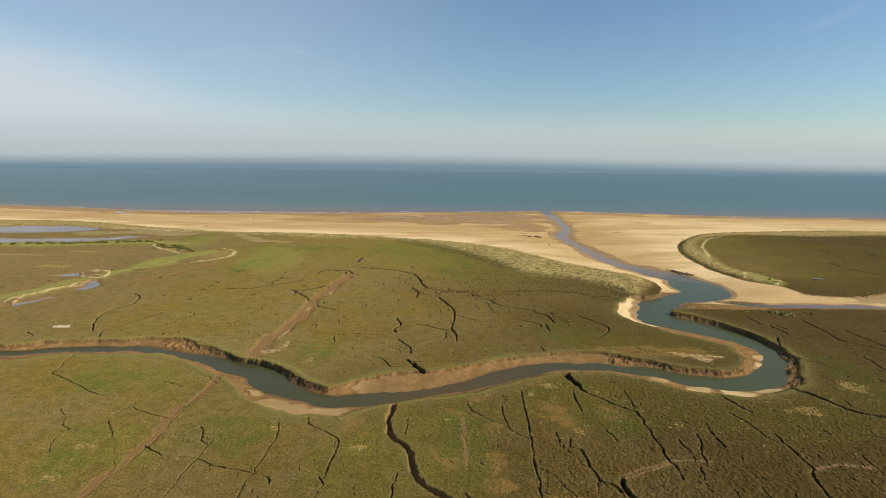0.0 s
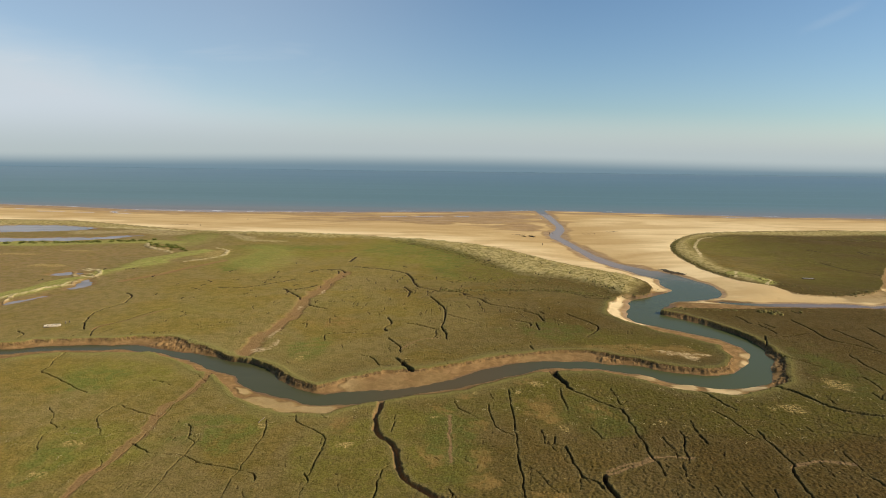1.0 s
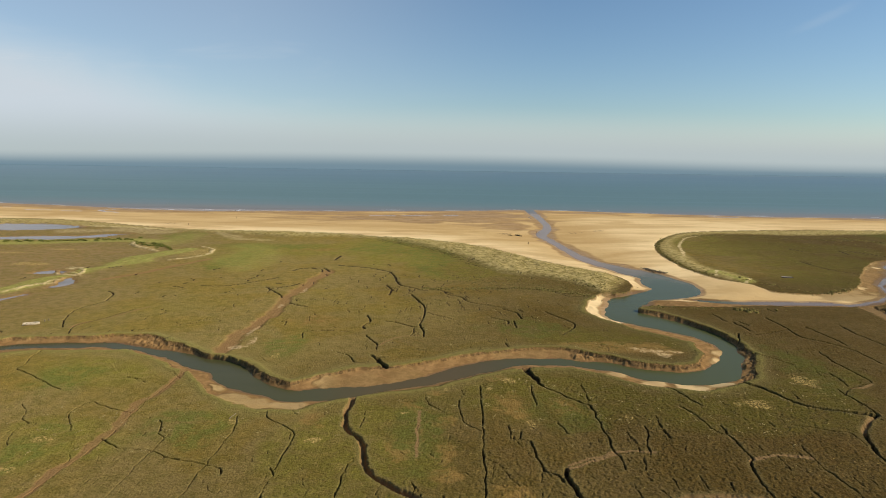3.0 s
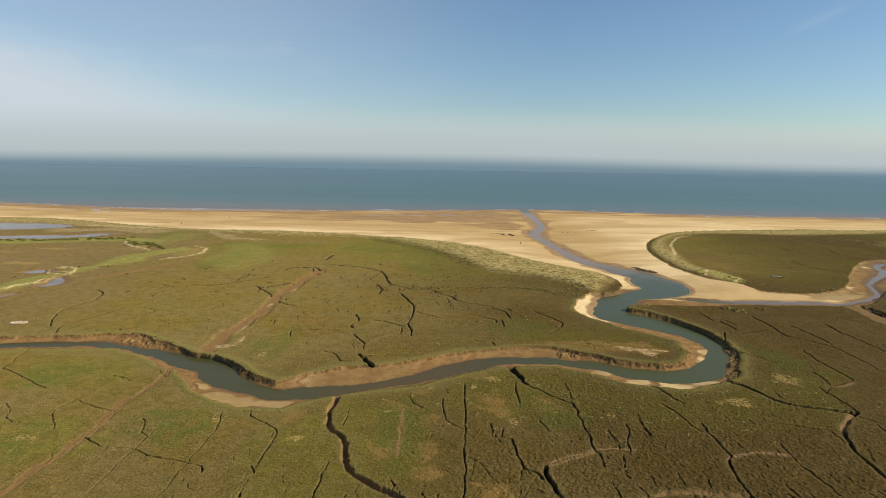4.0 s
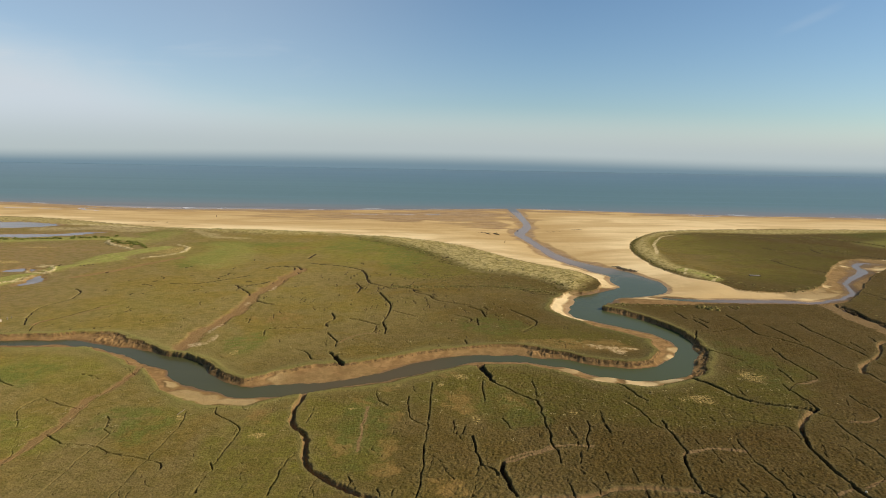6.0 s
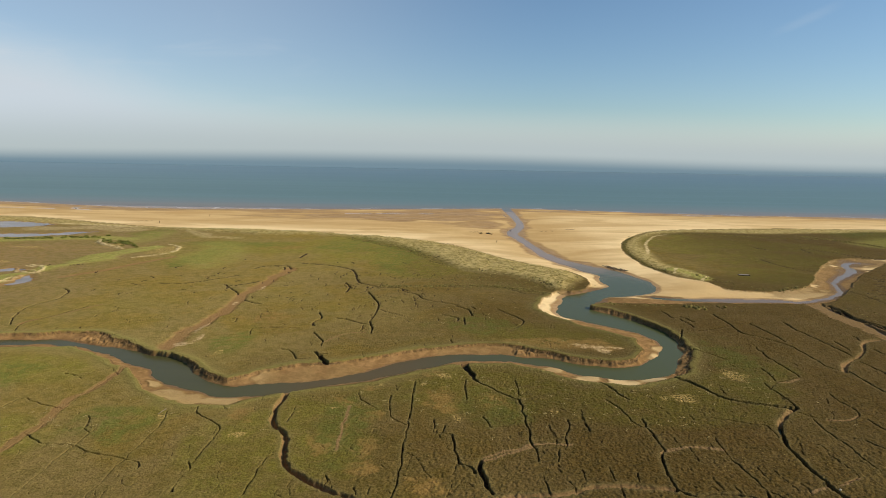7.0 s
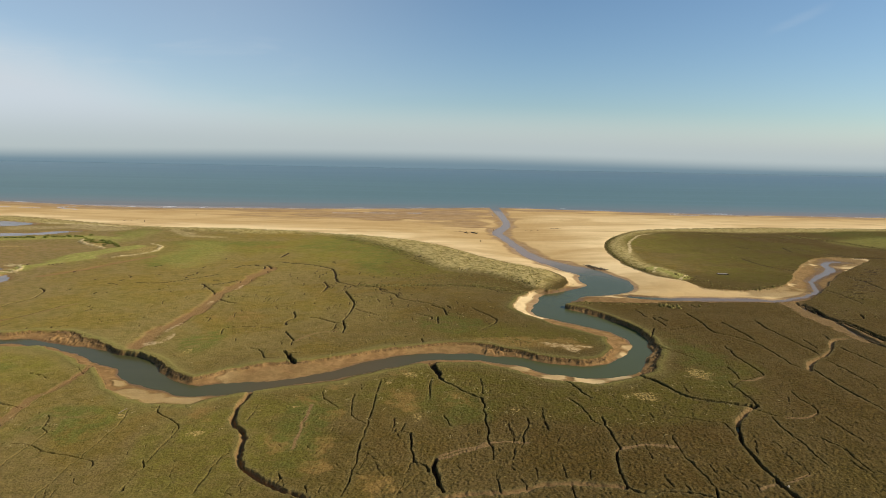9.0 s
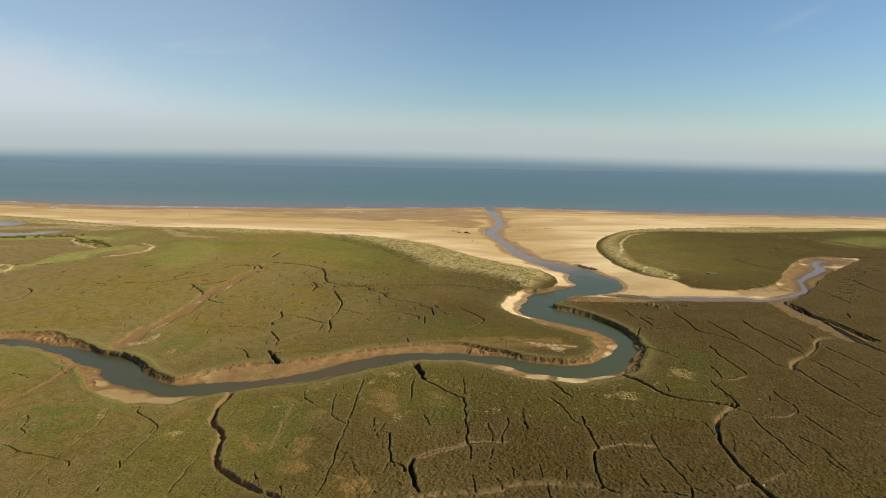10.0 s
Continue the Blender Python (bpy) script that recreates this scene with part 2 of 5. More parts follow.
def veil_material():
    """Sea haze and high thin cloud as a painted glow, clear where there is none."""
    n = Nodes("haze")
    scaled = n.tree.nodes.new("ShaderNodeVectorMath")
    scaled.operation = "MULTIPLY_ADD"
    k = 3900.0 / VEIL
    n.put(scaled.inputs[0], n.place)
    scaled.inputs[1].default_value, scaled.inputs[2].default_value = (k, 1, k), (18 * (1 - k), 0, 66.5 * (1 - k))
    n.place = scaled.outputs[0]
    split = n.tree.nodes.new("ShaderNodeSeparateXYZ")
    n.put(split.inputs[0], n.place)
    x = split.outputs[0]
    z = n.math("ADD", split.outputs[2], n.math("ADD", n.ramp(x, -500, -2900, 0.0, 20.0), n.ramp(x, 0, 2900, 0.0, 32.0)))
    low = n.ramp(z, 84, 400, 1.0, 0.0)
    billow = n.noise(900, 5, 0.55, stretch=(0.6, 0.6, 1.6), warp=0.8)
    # the bank of thin cloud slopes down from the west
    top = n.math("SUBTRACT", n.math("MULTIPLY", x, -0.287), 60.0)
    above = n.math("SUBTRACT", n.math("ADD", z, n.math("MULTIPLY", n.math("SUBTRACT", billow, 0.5), 380.0)), top)
    cloud = n.math("MULTIPLY", n.ramp(above, 260, -260), n.ramp(x, 500, -2300, 0.0, 0.7))
    streak = n.ramp(n.noise(330, 6, 0.62, stretch=(0.25, 0.25, 1.3), warp=1.0), 0.5, 0.8, 0.0, 0.22)
    cloud = n.math("ADD", cloud, n.math("MULTIPLY", streak, n.ramp(x, 600, -2000)))
    # one faint wisp high in the east
    across = n.math("SUBTRACT", n.math("SUBTRACT", z, 950.0), n.math("MULTIPLY", n.math("SUBTRACT", x, 2300.0), 0.45))
    across = n.math("ADD", across, n.math("MULTIPLY", n.math("SUBTRACT", streak, 0.1), 120.0))
    wisp = n.math("MULTIPLY", n.ramp(n.math("ABSOLUTE", across), 5, 45, 0.10, 0.0), n.ramp(n.math("ABSOLUTE", n.math("SUBTRACT", x, 2320.0)), 40, 260, 1.0, 0.0))
    cloud = n.math("ADD", cloud, wisp)
    rest = n.math("SUBTRACT", 1.0, low)
    thin = n.math("ADD", n.math("MULTIPLY", cloud, rest), n.math("MULTIPLY", n.ramp(x, 900, -1500, 0.0, 0.28), rest))
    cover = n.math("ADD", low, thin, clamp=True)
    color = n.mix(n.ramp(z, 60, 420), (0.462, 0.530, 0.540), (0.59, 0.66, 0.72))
    # below the horizon line the glow is painted as the last of the sea
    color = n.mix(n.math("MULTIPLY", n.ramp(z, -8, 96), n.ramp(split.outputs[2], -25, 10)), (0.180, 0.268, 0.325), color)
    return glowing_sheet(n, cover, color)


# ---- plan of the coast: all in metres, x along the shore, y out to sea ----
MARSH_TOP, WATER_TOP, POND_TOP = 0.0, -1.5, -0.45
# creeks and pools as x, y, half width of the open water
CREEK = [
    (-260, 178, 3), (-200, 190, 3), (-155.3, 199.1, 2.7), (-139.9, 202.9, 2.7), (-123.6, 205.8, 2.9), (-104.7, 204.7, 2.1),
    (-94.2, 201.6, 2), (-77.4, 192.9, 3.5), (-72, 189.7, 4.7), (-63.6, 185.5, 5.6), (-52.8, 173.6, 4.5), (-43.7, 165.6, 3.3),
    (-35.4, 162.2, 3.4), (-28.2, 162.9, 4), (-21.2, 165, 3.3), (-14.1, 168.6, 2.6), (-6.7, 171.7, 2.4), (1, 175.1, 2.7), (9, 180.9, 3.7),
    (22.3, 189, 4.5), (32.6, 193.3, 3.5), (41.4, 194.8, 3.3), (49.8, 194, 2.8)]
CREEK_BEND = [
    (49.8, 194, 2.8), (57.7, 192, 3.6), (65.1, 189.2, 4.1), (71.8, 185, 4.5), (78.6, 181.9, 5.4), (86.7, 181.3, 5.1), (96.3, 184.7, 5.6),
    (103.4, 193.5, 4.3), (108.9, 204, 3.8), (112.2, 216, 3.6), (111.2, 226.2, 4.8), (106.6, 235.4, 6.8), (99.1, 243.9, 8.9),
    (91.9, 251.8, 10), (88.2, 260.7, 8.7), (91.4, 274.1, 6.4)]
POOL = [(91.4, 274.1, 6.4), (97.1, 284.2, 8.1), (104.2, 291.6, 7.1), (123.2, 302.4, 10.2), (130.4, 311.2, 10.6), (131.0, 325.2, 13.5),
        (129.7, 345.8, 9.3), (122.4, 362.3, 9.6)]
INLET = [
    (122.4, 362.3, 9), (116.4, 372.1, 7.1), (107.2, 392.3, 6.1), (101.1, 422, 4.8), (98.8, 457.5, 4.4), (95.4, 500.8, 5), (93.7, 529.3, 5.5), (100.8, 558, 6.1), (110.3, 596.8, 4.2), (114.8, 670.3, 4.4), (117.6, 763.9, 6.1), (120.6, 828, 5)]
EAST = [(133, 288, 1.2), (146, 284, 2.4), (163.9, 284.8, 3.6), (187.2, 284.8, 4.0), (201.9, 283, 2.4), (212.5, 286, 1.8), (223.7, 293, 1.5), (237.7, 305.3, 1.2),
        (245.3, 318.3, 1.1), (253.7, 333.9, 1.4), (272, 352.6, 2.5), (287.9, 369.2, 3.2), (296.1, 387.7, 2.4), (308.7, 401, 2.6), (314, 400, 2.0)]
# the trench that holds the creek, from bank top to bank top
TRENCH = [
    (-260, 176, 8), (-200, 187, 8), (-152.5, 195.5, 9), (-138.8, 201.3, 8.6), (-122.3, 203.7, 7.9), (-104.9, 205.3, 9.1),
    (-94.2, 201.8, 6.9), (-76.5, 190.7, 6.5), (-70.7, 186.3, 7.3), (-63.4, 181.4, 8.5), (-52.7, 169.4, 9.5), (-42.9, 161.1, 8.7),
    (-34.6, 158.5, 9.2), (-28.3, 163.5, 9.5), (-21.5, 168, 10), (-14.4, 172.4, 10.7), (-6.8, 174.9, 10.4), (1, 177.3, 9.5), (9, 181.4, 8.8),
    (22.3, 189.2, 9.2), (32.7, 194.2, 9.3), (41.5, 195.6, 9.9), (49.8, 194.6, 9.8)]
TRENCH_BEND = [
    (49.8, 194.6, 9.8), (57.3, 191, 8.9), (64.4, 187.4, 8.7), (70.5, 181.8, 10.1), (77.4, 179.3, 10.5), (84.9, 178.3, 10.3),
    (94.8, 182.2, 9.5), (101, 189.8, 8.6), (105.5, 199.6, 8.4), (108.1, 210.5, 9.1), (107.5, 219.8, 9.8), (103, 229.8, 11.8),
    (96.9, 240.4, 14.7), (89.8, 250.3, 15.2), (83.2, 258, 12.2), (88, 272, 9)]
PONDS = [
    [(-412, 518, 26), (-375, 529, 25), (-351.7, 531.5, 23), (-327.6, 533, 12), (-315, 529, 4)],
    [(-363.4, 457.6, 13), (-347.3, 458.6, 12.7), (-322.6, 460.7, 9.7), (-294.5, 464.8, 8.2), (-270.5, 476, 6.5), (-250, 495, 3)],
    [(-217.5, 328.9, 1.8), (-211.3, 329.7, 4.6), (-205.0, 330.6, 4.0), (-200.0, 326.0, 1.8)],
    [(-190.2, 316.0, 1.6), (-185.5, 306.1, 3.0), (-183.8, 298.4, 2.2), (-186.0, 292.0, 1.2)],
    [(-195.4, 260.4, 1.8), (-191.8, 265.2, 2.8), (-189.4, 272.0, 1.3), (-188.6, 278.0, 0.8)]]
DUNE_LINE = [(-448, 594), (-360, 588), (-237, 535), (-172, 521), (-97, 513), (-48, 496), (-1, 477), (40, 444), (71, 389), (88, 368), (101, 352), (108, 336), (109, 322)]
DUNE_BACK = [(-413, 548), (-330, 539), (-229, 516), (-155, 494), (-110, 483), (-74, 487), (-41, 476), (-18, 451), (7, 418), (27, 375), (40, 341), (61, 330), (76, 315), (82, 297), (90, 292)]
EAST_DUNE = [(900, 600), (418, 593), (350, 586), (262, 569), (222, 548), (192, 508), (172, 467), (160, 418), (157, 369), (161, 348), (165, 335), (176, 322)]
EAST_DUNE_BACK = [(900, 585), (480, 572), (420, 560), (370, 550), (320, 541), (264, 545), (231, 533), (206, 505), (191, 472), (183, 432), (175, 378), (179, 365), (184, 349), (182, 328)]
# dry land, from the western dunes round the spit, the peninsula and the eastern channel to the eastern dunes
LAND = ([(-3000, -3000), (-3000, 600), (-900, 600)] + DUNE_LINE
        + [(107, 312), (102, 301), (93, 294), (87, 294), (80, 282), (73, 269), (72, 255), (79, 241)]
        + [(99, 258), (93, 263), (101, 270), (111, 271), (125, 270.5), (141, 272), (162, 274), (183, 274.5), (200, 275), (211, 277.5), (225, 286),
           (240, 303), (256, 321), (274, 343), (296, 364), (329, 395), (339, 404), (338, 410), (326, 411), (313, 412), (298, 404),
           (282, 387), (262, 362), (246, 340), (233, 321), (222, 311), (198, 301), (178, 305)]
        + EAST_DUNE[::-1] + [(3000, 600), (3000, -3000)])
SHORE = [(-3000, 900), (-594, 794), (-504, 771), (-417, 746), (-340, 730), (-269, 721), (-138, 738), (-70, 749), (-1, 765), (116, 795), (144, 791), (214, 779), (280, 765), (389, 747), (521, 741), (3000, 700)]
# wet sand: x, y, half width, half depth, strength
WETS = [(-15, 655, 150, 58, 1.0), (40, 700, 110, 60, 1.0), (-110, 690, 120, 26, 0.9), (72, 590, 34, 58, 0.9), (60, 548, 30, 16, 0.55), (-330, 684, 120, 20, 0.8), (-200, 662, 90, 10, 0.5), (-120, 648, 80, 9, 0.55),
        (195, 752, 75, 20, 1.0), (330, 728, 130, 18, 1.0), (490, 716, 110, 18, 1.0), (330, 690, 90, 6, 0.6), (150, 470, 12, 40, 0.35), (165, 430, 10, 50, 0.3)]
# thin sheets of water left on the sand: width, line
FILMS = [(5, ((-379, 712), (-386, 700), (-378, 684), (-352, 668))), (6, ((-470, 690), (-430, 684), (-400, 680))), (5, ((-72, 681), (-40, 684), (0, 689), (22, 694))),
         (4, ((-560, 730), (-500, 716))), (6, ((330, 728), (370, 722), (410, 720)))]
# steep slumping stretches of the creek's banks: x, y, radius
CLIFFS = [(-98, 208, 9), (-87, 204, 9), (-75, 198, 8), (-58, 190, 8), (-48, 177, 9), (-41, 171, 6), (-13, 187, 4), (58, 199, 6), (66, 196, 8), (76, 192, 9), (85, 190, 7),
          (96, 263, 9), (100, 254, 9), (105, 245, 10), (109, 234, 9), (112, 224, 9), (116, 213, 9), (116, 202, 9), (112, 192, 8), (104, 180, 5)]
COVERS, BELTS = [], []


def cover(kind, x, y, wide, deep):
    """A patch of one kind of cover: its centre, half width and half depth."""
    COVERS.append((kind, x, y, wide, deep))


def belt(kind, width, height, *points):
    """A long narrow strip of one kind of cover."""
    BELTS.append((kind, width, height, points))


cover("green", -85, 428, 60, 30)
cover("green", -135, 400, 30, 45)
cover("green", -25, 425, 55, 30)
cover("green", -205, 438, 24, 18)
cover("green", -190, 475, 28, 22)
cover("green", 20, 345, 28, 22)
cover("green", 430, 510, 55, 50)
cover("green", 520, 520, 80, 50)
cover("pale", -285, 392, 22, 5)
cover("pale", -300, 372, 18, 4)
cover("pale", -250, 408, 14, 4)
cover("pale", -235, 352, 12, 5)
cover("brown", 75, 206, 16, 7)
cover("sward", -122, 392, 10, 42)
cover("sward", -202, 483, 14, 32)
cover("sward", -113, 431, 51, 16)
cover("sward", -48, 206, 12, 16)
cover("sward", 2, 405, 19, 64)
cover("sward", -37, 440, 24, 42)
cover("sward", 432, 549, 37, 61)
cover("sward", 174, 349, 8, 25)
cover("sward", -105, 171, 10, 12)
cover("sward", -56, 138, 11, 11)
cover("sward", 2, 139, 8, 20)
cover("sward", -86, 126, 7, 14)
cover("sward", 41, 151, 9, 13)
cover("sward", 124, 192, 11, 26)
cover("sward", 41, 230, 16, 16)
cover("sward", -127, 360, 7, 28)
cover("green", 40, 163, 55, 20)
cover("green", 92, 158, 38, 16)
cover("green", -8, 132, 24, 28)
cover("green", 122, 172, 22, 20)
cover("green", 75, 215, 35, 16)
cover("green", 225, 470, 38, 55)
cover("green", -30, 455, 60, 25)
cover("green", 255, 400, 45, 60)
cover("green", 300, 460, 60, 45)
cover("green", 225, 345, 30, 30)
cover("green", -188, 360, 25.6, 17.8)
cover("green", -198, 464, 16.4, 32.3)
cover("green", -210, 296, 17.9, 21.1)
cover("green", -123, 393, 18.3, 45.2)
cover("green", -20, 392, 45.5, 32.5)
cover("green", 7, 359, 30.1, 39.7)
cover("green", -84, 130, 15.1, 15.7)
cover("green", -101, 177, 20.2, 12.4)
cover("green", -48, 149, 8, 9.9)
cover("green", -8, 124, 6.7, 22.8)
cover("green", 0, 122, 8.3, 10.8)
cover("green", 438, 557, 57.6, 64.3)
cover("green", 176, 343, 8, 21.9)
cover("brown", -249, 379, 56, 57.8)
cover("brown", -209, 286, 25.5, 28.5)
cover("brown", -80, 424, 18.3, 10.1)
cover("brown", -43, 240, 10.5, 8.3)
cover("brown", -25, 144, 3.2, 5.9)
cover("brown", -1, 153, 2.7, 4.1)
cover("brown", 8, 144, 2.9, 4.4)
cover("brown", 8, 128, 2.6, 5.3)
cover("brown", -2, 129, 3.5, 6)
cover("brown", 3, 137, 0.7, 12)
cover("brown", 27, 155, 5.2, 8.6)
cover("brown", 40, 154, 5.5, 4.8)
cover("brown", 25, 175, 3.1, 2.6)
cover("brown", 6, 163, 2.2, 2.2)
cover("brown", 8, 118, 4.3, 3)
cover("brown", 23, 110, 4.7, 4)
cover("brown", 62, 208, 14.6, 6.1)
cover("bare", 80, 203.5, 4.6, 2.2)
cover("bare", 83, 200, 2.6, 3.4)
cover("bare", 76, 206, 3.4, 1.3)
cover("bare", 88, 203, 3.2, 1.1)
cover("bare", -63.5, 203, 3.6, 3)
cover("bare", -61, 209, 1.2, 5)
cover("bare", -64, 222, 0.9, 6)
cover("bare", -65, 262, 1.2, 4)
cover("bare", -61, 292, 1.4, 6)
cover("pale", 28, 173, 1.7, 1.5)
cover("pale", 22, 166, 1.2, 1.7)
cover("pale", -3, 149, 1.3, 1.1)
cover("pale", -22, 133, 1.8, 1.9)
cover("pale", -48, 194, 1.5, 2.4)
cover("pale", -85, 131, 2.9, 1.7)
cover("pale", -84, 118, 2.7, 2)
cover("pale", 118, 177, 3.8, 6.3)
cover("pale", 94, 158, 5.3, 3.2)
cover("pale", 57, 149, 2, 1.3)
cover("pale", 30, 142, 0.8, 2)
cover("pale", 29, 144, 0.9, 1.9)
cover("pale", 8, 166, 1.1, 1.6)
cover("pale", 59, 180, 0.8, 2.4)
cover("pale", -200, 419, 8.9, 10.7)
cover("pale", -157, 404, 8.6, 21.3)
cover("pale", -45, 143, 1.9, 1.8)
# pale sand bars on the creek's banks: x, y, radius
BARS = [(-50, 157, 6), (-42, 153, 6), (-33, 151.5, 6), (-57, 167, 3.5), (-24, 171, 6), (-15, 174, 8), (-5, 178, 8), (28, 200, 6), (39, 201, 6), (50, 200, 5),
        (104, 196, 6), (101, 188, 5), (106, 205, 5), (82, 171, 7), (72, 173, 6), (92, 175, 6), (62, 181, 4), (-66, 198, 5), (80, 262, 12), (76, 250, 8)]
belt("lush", 19, 0.4, (-195, 332), (-189, 343), (-185, 362), (-179, 382), (-175, 400), (-168, 415))
belt("lush", 34, 0, (-196, 445), (-194, 482))
belt("lush", 46, 0, (395, 480), (430, 505), (480, 515), (580, 525))
belt("lush", 16, 0.2, (-222, 262), (-208, 275), (-204, 285), (-200, 297), (-198, 312))
belt("lush", 26, 0, (-330, 433), (-295, 436), (-264, 449), (-232, 458), (-205, 452))
belt("straw", 2.4, 0.5, (-209, 334), (-201, 323), (-191, 321), (-193, 332), (-206, 343))
belt("straw", 2.2, 0.5, (-196, 262), (-201, 275), (-198, 283), (-197, 294), (-190, 299), (-192, 313))
belt("straw", 3.6, 0.5, (-223, 448), (-210, 425), (-199, 417), (-186, 406))
belt("straw", 3, 0.5, (-163, 371), (-153, 382), (-148, 395), (-153, 418), (-163, 428))
belt("straw", 3, 0.5, (-217, 434), (-204, 419), (-189, 410))
belt("straw", 1.6, 0.3, (-203, 264), (-203, 275), (-199, 284), (-194, 297), (-193, 313))
belt("straw", 2, 0.4, (-207, 330), (-196, 326), (-186, 318))
belt("straw", 2, 0.4, (-206, 340), (-194, 335))
belt("straw", 2.4, 0, (174, 416), (181.5, 436), (194, 475), (215, 515), (236, 534))
belt("straw", 2, 0, (166, 346), (173, 360))
belt("lush", 11, 0.1, (171, 357), (175, 342), (178, 331))
belt("straw", 2.2, 0, (172, 323), (182, 338))
belt("straw", 26, 0, (-305, 506), (-262, 517), (-225, 508))
belt("straw", 5, 0.2, (-420, 552), (-330, 543), (-262, 530), (-225, 520))
belt("straw", 14, 0, (-180, 505), (-152, 474), (-130, 466))
belt("lush", 34, 0, (-130, 428), (-121, 400), (-113, 368), (-108, 345))
RILLS, TRACKS = [], []


def rill(width, depth, *points):
    """A narrow creek cut into the marsh."""
    RILLS.append((width, depth, points))


def track(width, depth, *points):
    """A broad shallow run of bare mud."""
    TRACKS.append((width, depth, points))


rill(0.6, 0.8, (-126.6, 194.6), (-126.3, 188.1), (-123.4, 182.1), (-123.2, 177.5), (-118.8, 174.4), (-111, 169.4), (-105.4, 165), (-99.6, 161.4))
rill(0.6, 0.8, (-81.4, 136.3), (-85.2, 141.8), (-87.9, 147), (-86.7, 153.6), (-81.4, 150.5), (-78.1, 148.6), (-73, 147.1))
rill(0.8, 0.9, (-71.8, 132.1), (-64.8, 127.4), (-58.1, 126.5), (-52.4, 123.8), (-47.8, 122), (-43.6, 120.8), (-39.5, 119), (-38.4, 116.3))
rill(0.6, 0.8, (-63.3, 142.6), (-60.6, 138.5), (-60.3, 135.1), (-57.6, 132.6), (-57.2, 128.3), (-57.6, 125.3), (-57.8, 119.3), (-57.6, 110.9), (-57.7, 102))
rill(0.6, 0.8, (-44.8, 145.6), (-42.5, 136.4), (-43.1, 131.2), (-43, 124.1), (-43.3, 119.2), (-43.3, 111.4), (-43.1, 100.9))
rill(0.5, 0.6, (-103.6, 151.2), (-99.6, 146.6), (-97.9, 142.8), (-94.2, 139.7))
rill(0.5, 0.6, (-94.9, 137.2), (-93.7, 131.9), (-91, 128.3))
rill(0.5, 0.6, (-86.9, 171.5), (-82.8, 170), (-79.2, 167.7))
rill(0.9, 0.8, (-136.9, 222.3), (-141.7, 231.1), (-146.1, 242.5), (-147, 251.4), (-144, 264.4), (-147.4, 278), (-152.9, 284.6))
rill(0.8, 0.6, (-129.7, 214.2), (-133.3, 223.9), (-129, 235), (-123.7, 251.6))
rill(0.7, 0.6, (-153.9, 210.3), (-155.2, 215.7), (-160, 219.7))
rill(3.0, 1.4, (-17, 159.8), (-17.3, 148.9), (-15.7, 138.7), (-11.6, 134.2), (-9.9, 126.4), (-8.7, 120.9), (-5.5, 115.9), (-1.9, 112.7), (3.1, 108.9), (9.2, 105.7))
rill(0.7, 0.9, (-37.8, 148.1), (-36.6, 144.4), (-30.8, 139.8), (-28.1, 136.9), (-27.6, 133), (-27.8, 124.6), (-27.9, 121.3))
rill(0.6, 0.8, (-29.2, 119.7), (-27.9, 117.2), (-27.6, 113.3), (-28, 111.8), (-27.9, 107.9))
rill(0.7, 0.9, (-11.3, 123), (-12.6, 121.9), (-12.6, 118.7), (-13.2, 116.7), (-13.1, 112.4), (-13.5, 106.6))
rill(1.0, 0.8, (-28.4, 197.8), (-23.6, 194), (-20.5, 187.9), (-16.3, 188.1))
rill(2.4, 1.45, (-16.1, 195.0), (-14.0, 190.6), (-11.8, 185.6), (-9.9, 180.5))
rill(2.4, 1.4, (-14.2, 192.4), (-12.4, 188.6), (-10.2, 183.8), (-8.6, 179.5))
rill(1.2, 0.9, (-15.6, 193.2), (-13.0, 192.6), (-10.6, 193.4))
rill(0.5, 0.5, (-12.5, 149.1), (-12.3, 144.5), (-12.5, 139.5))
rill(0.8, 0.8, (-15.1, 201.1), (-16.1, 208.2), (-18.2, 212.7), (-21.1, 218.9))
rill(1.3, 0.9, (-28.6, 349.5), (-21.6, 340), (-16.1, 313.5), (-11.8, 305.7), (-6.7, 300.9), (-3.4, 296.1))
rill(1.0, 0.8, (-3.4, 296.1), (5.8, 296.7), (12.4, 289.9))
rill(1.1, 1.0, (-7.5, 286.3), (-3.7, 273.4), (-0.3, 259.6), (-0.8, 238.5), (-1.7, 233.7), (0, 226.3), (0.4, 217.8))
rill(0.9, 0.8, (0, 229.2), (-4.2, 230.5), (-9.4, 234.9), (-15.6, 237.7))
rill(0.8, 0.8, (-24.4, 247.3), (-21.7, 237.4), (-23.8, 231), (-22.1, 226.6))
rill(0.7, 0.8, (-21.4, 307.8), (-17.9, 295.2), (-18.5, 285.7))
rill(1.0, 0.8, (-78.6, 342.6), (-75.7, 349.6), (-63.5, 352.5), (-58.2, 344))
rill(1.1, 0.8, (-81.6, 298.8), (-74.9, 289.3), (-68, 278.2))
rill(0.6, 0.6, (-67, 307.6), (-72.1, 300.4), (-77.7, 296.5))
rill(1.0, 0.8, (-62.2, 267.9), (-57, 262.2), (-52.2, 259.7))
rill(0.7, 0.6, (-115.1, 300.3), (-103.9, 299.9), (-90.6, 311.5), (-82.1, 323.5))
rill(0.8, 0.6, (-56, 363.1), (-44.9, 358.8), (-36.8, 355.8), (-28.6, 349.5))
rill(0.9, 0.7, (-61.4, 380.6), (-60.4, 397.6))
rill(1.1, 0.9, (8.4, 294.4), (10.3, 287.4), (15.8, 283.2), (17.9, 276.7), (21.5, 270.6), (35.3, 263.4))
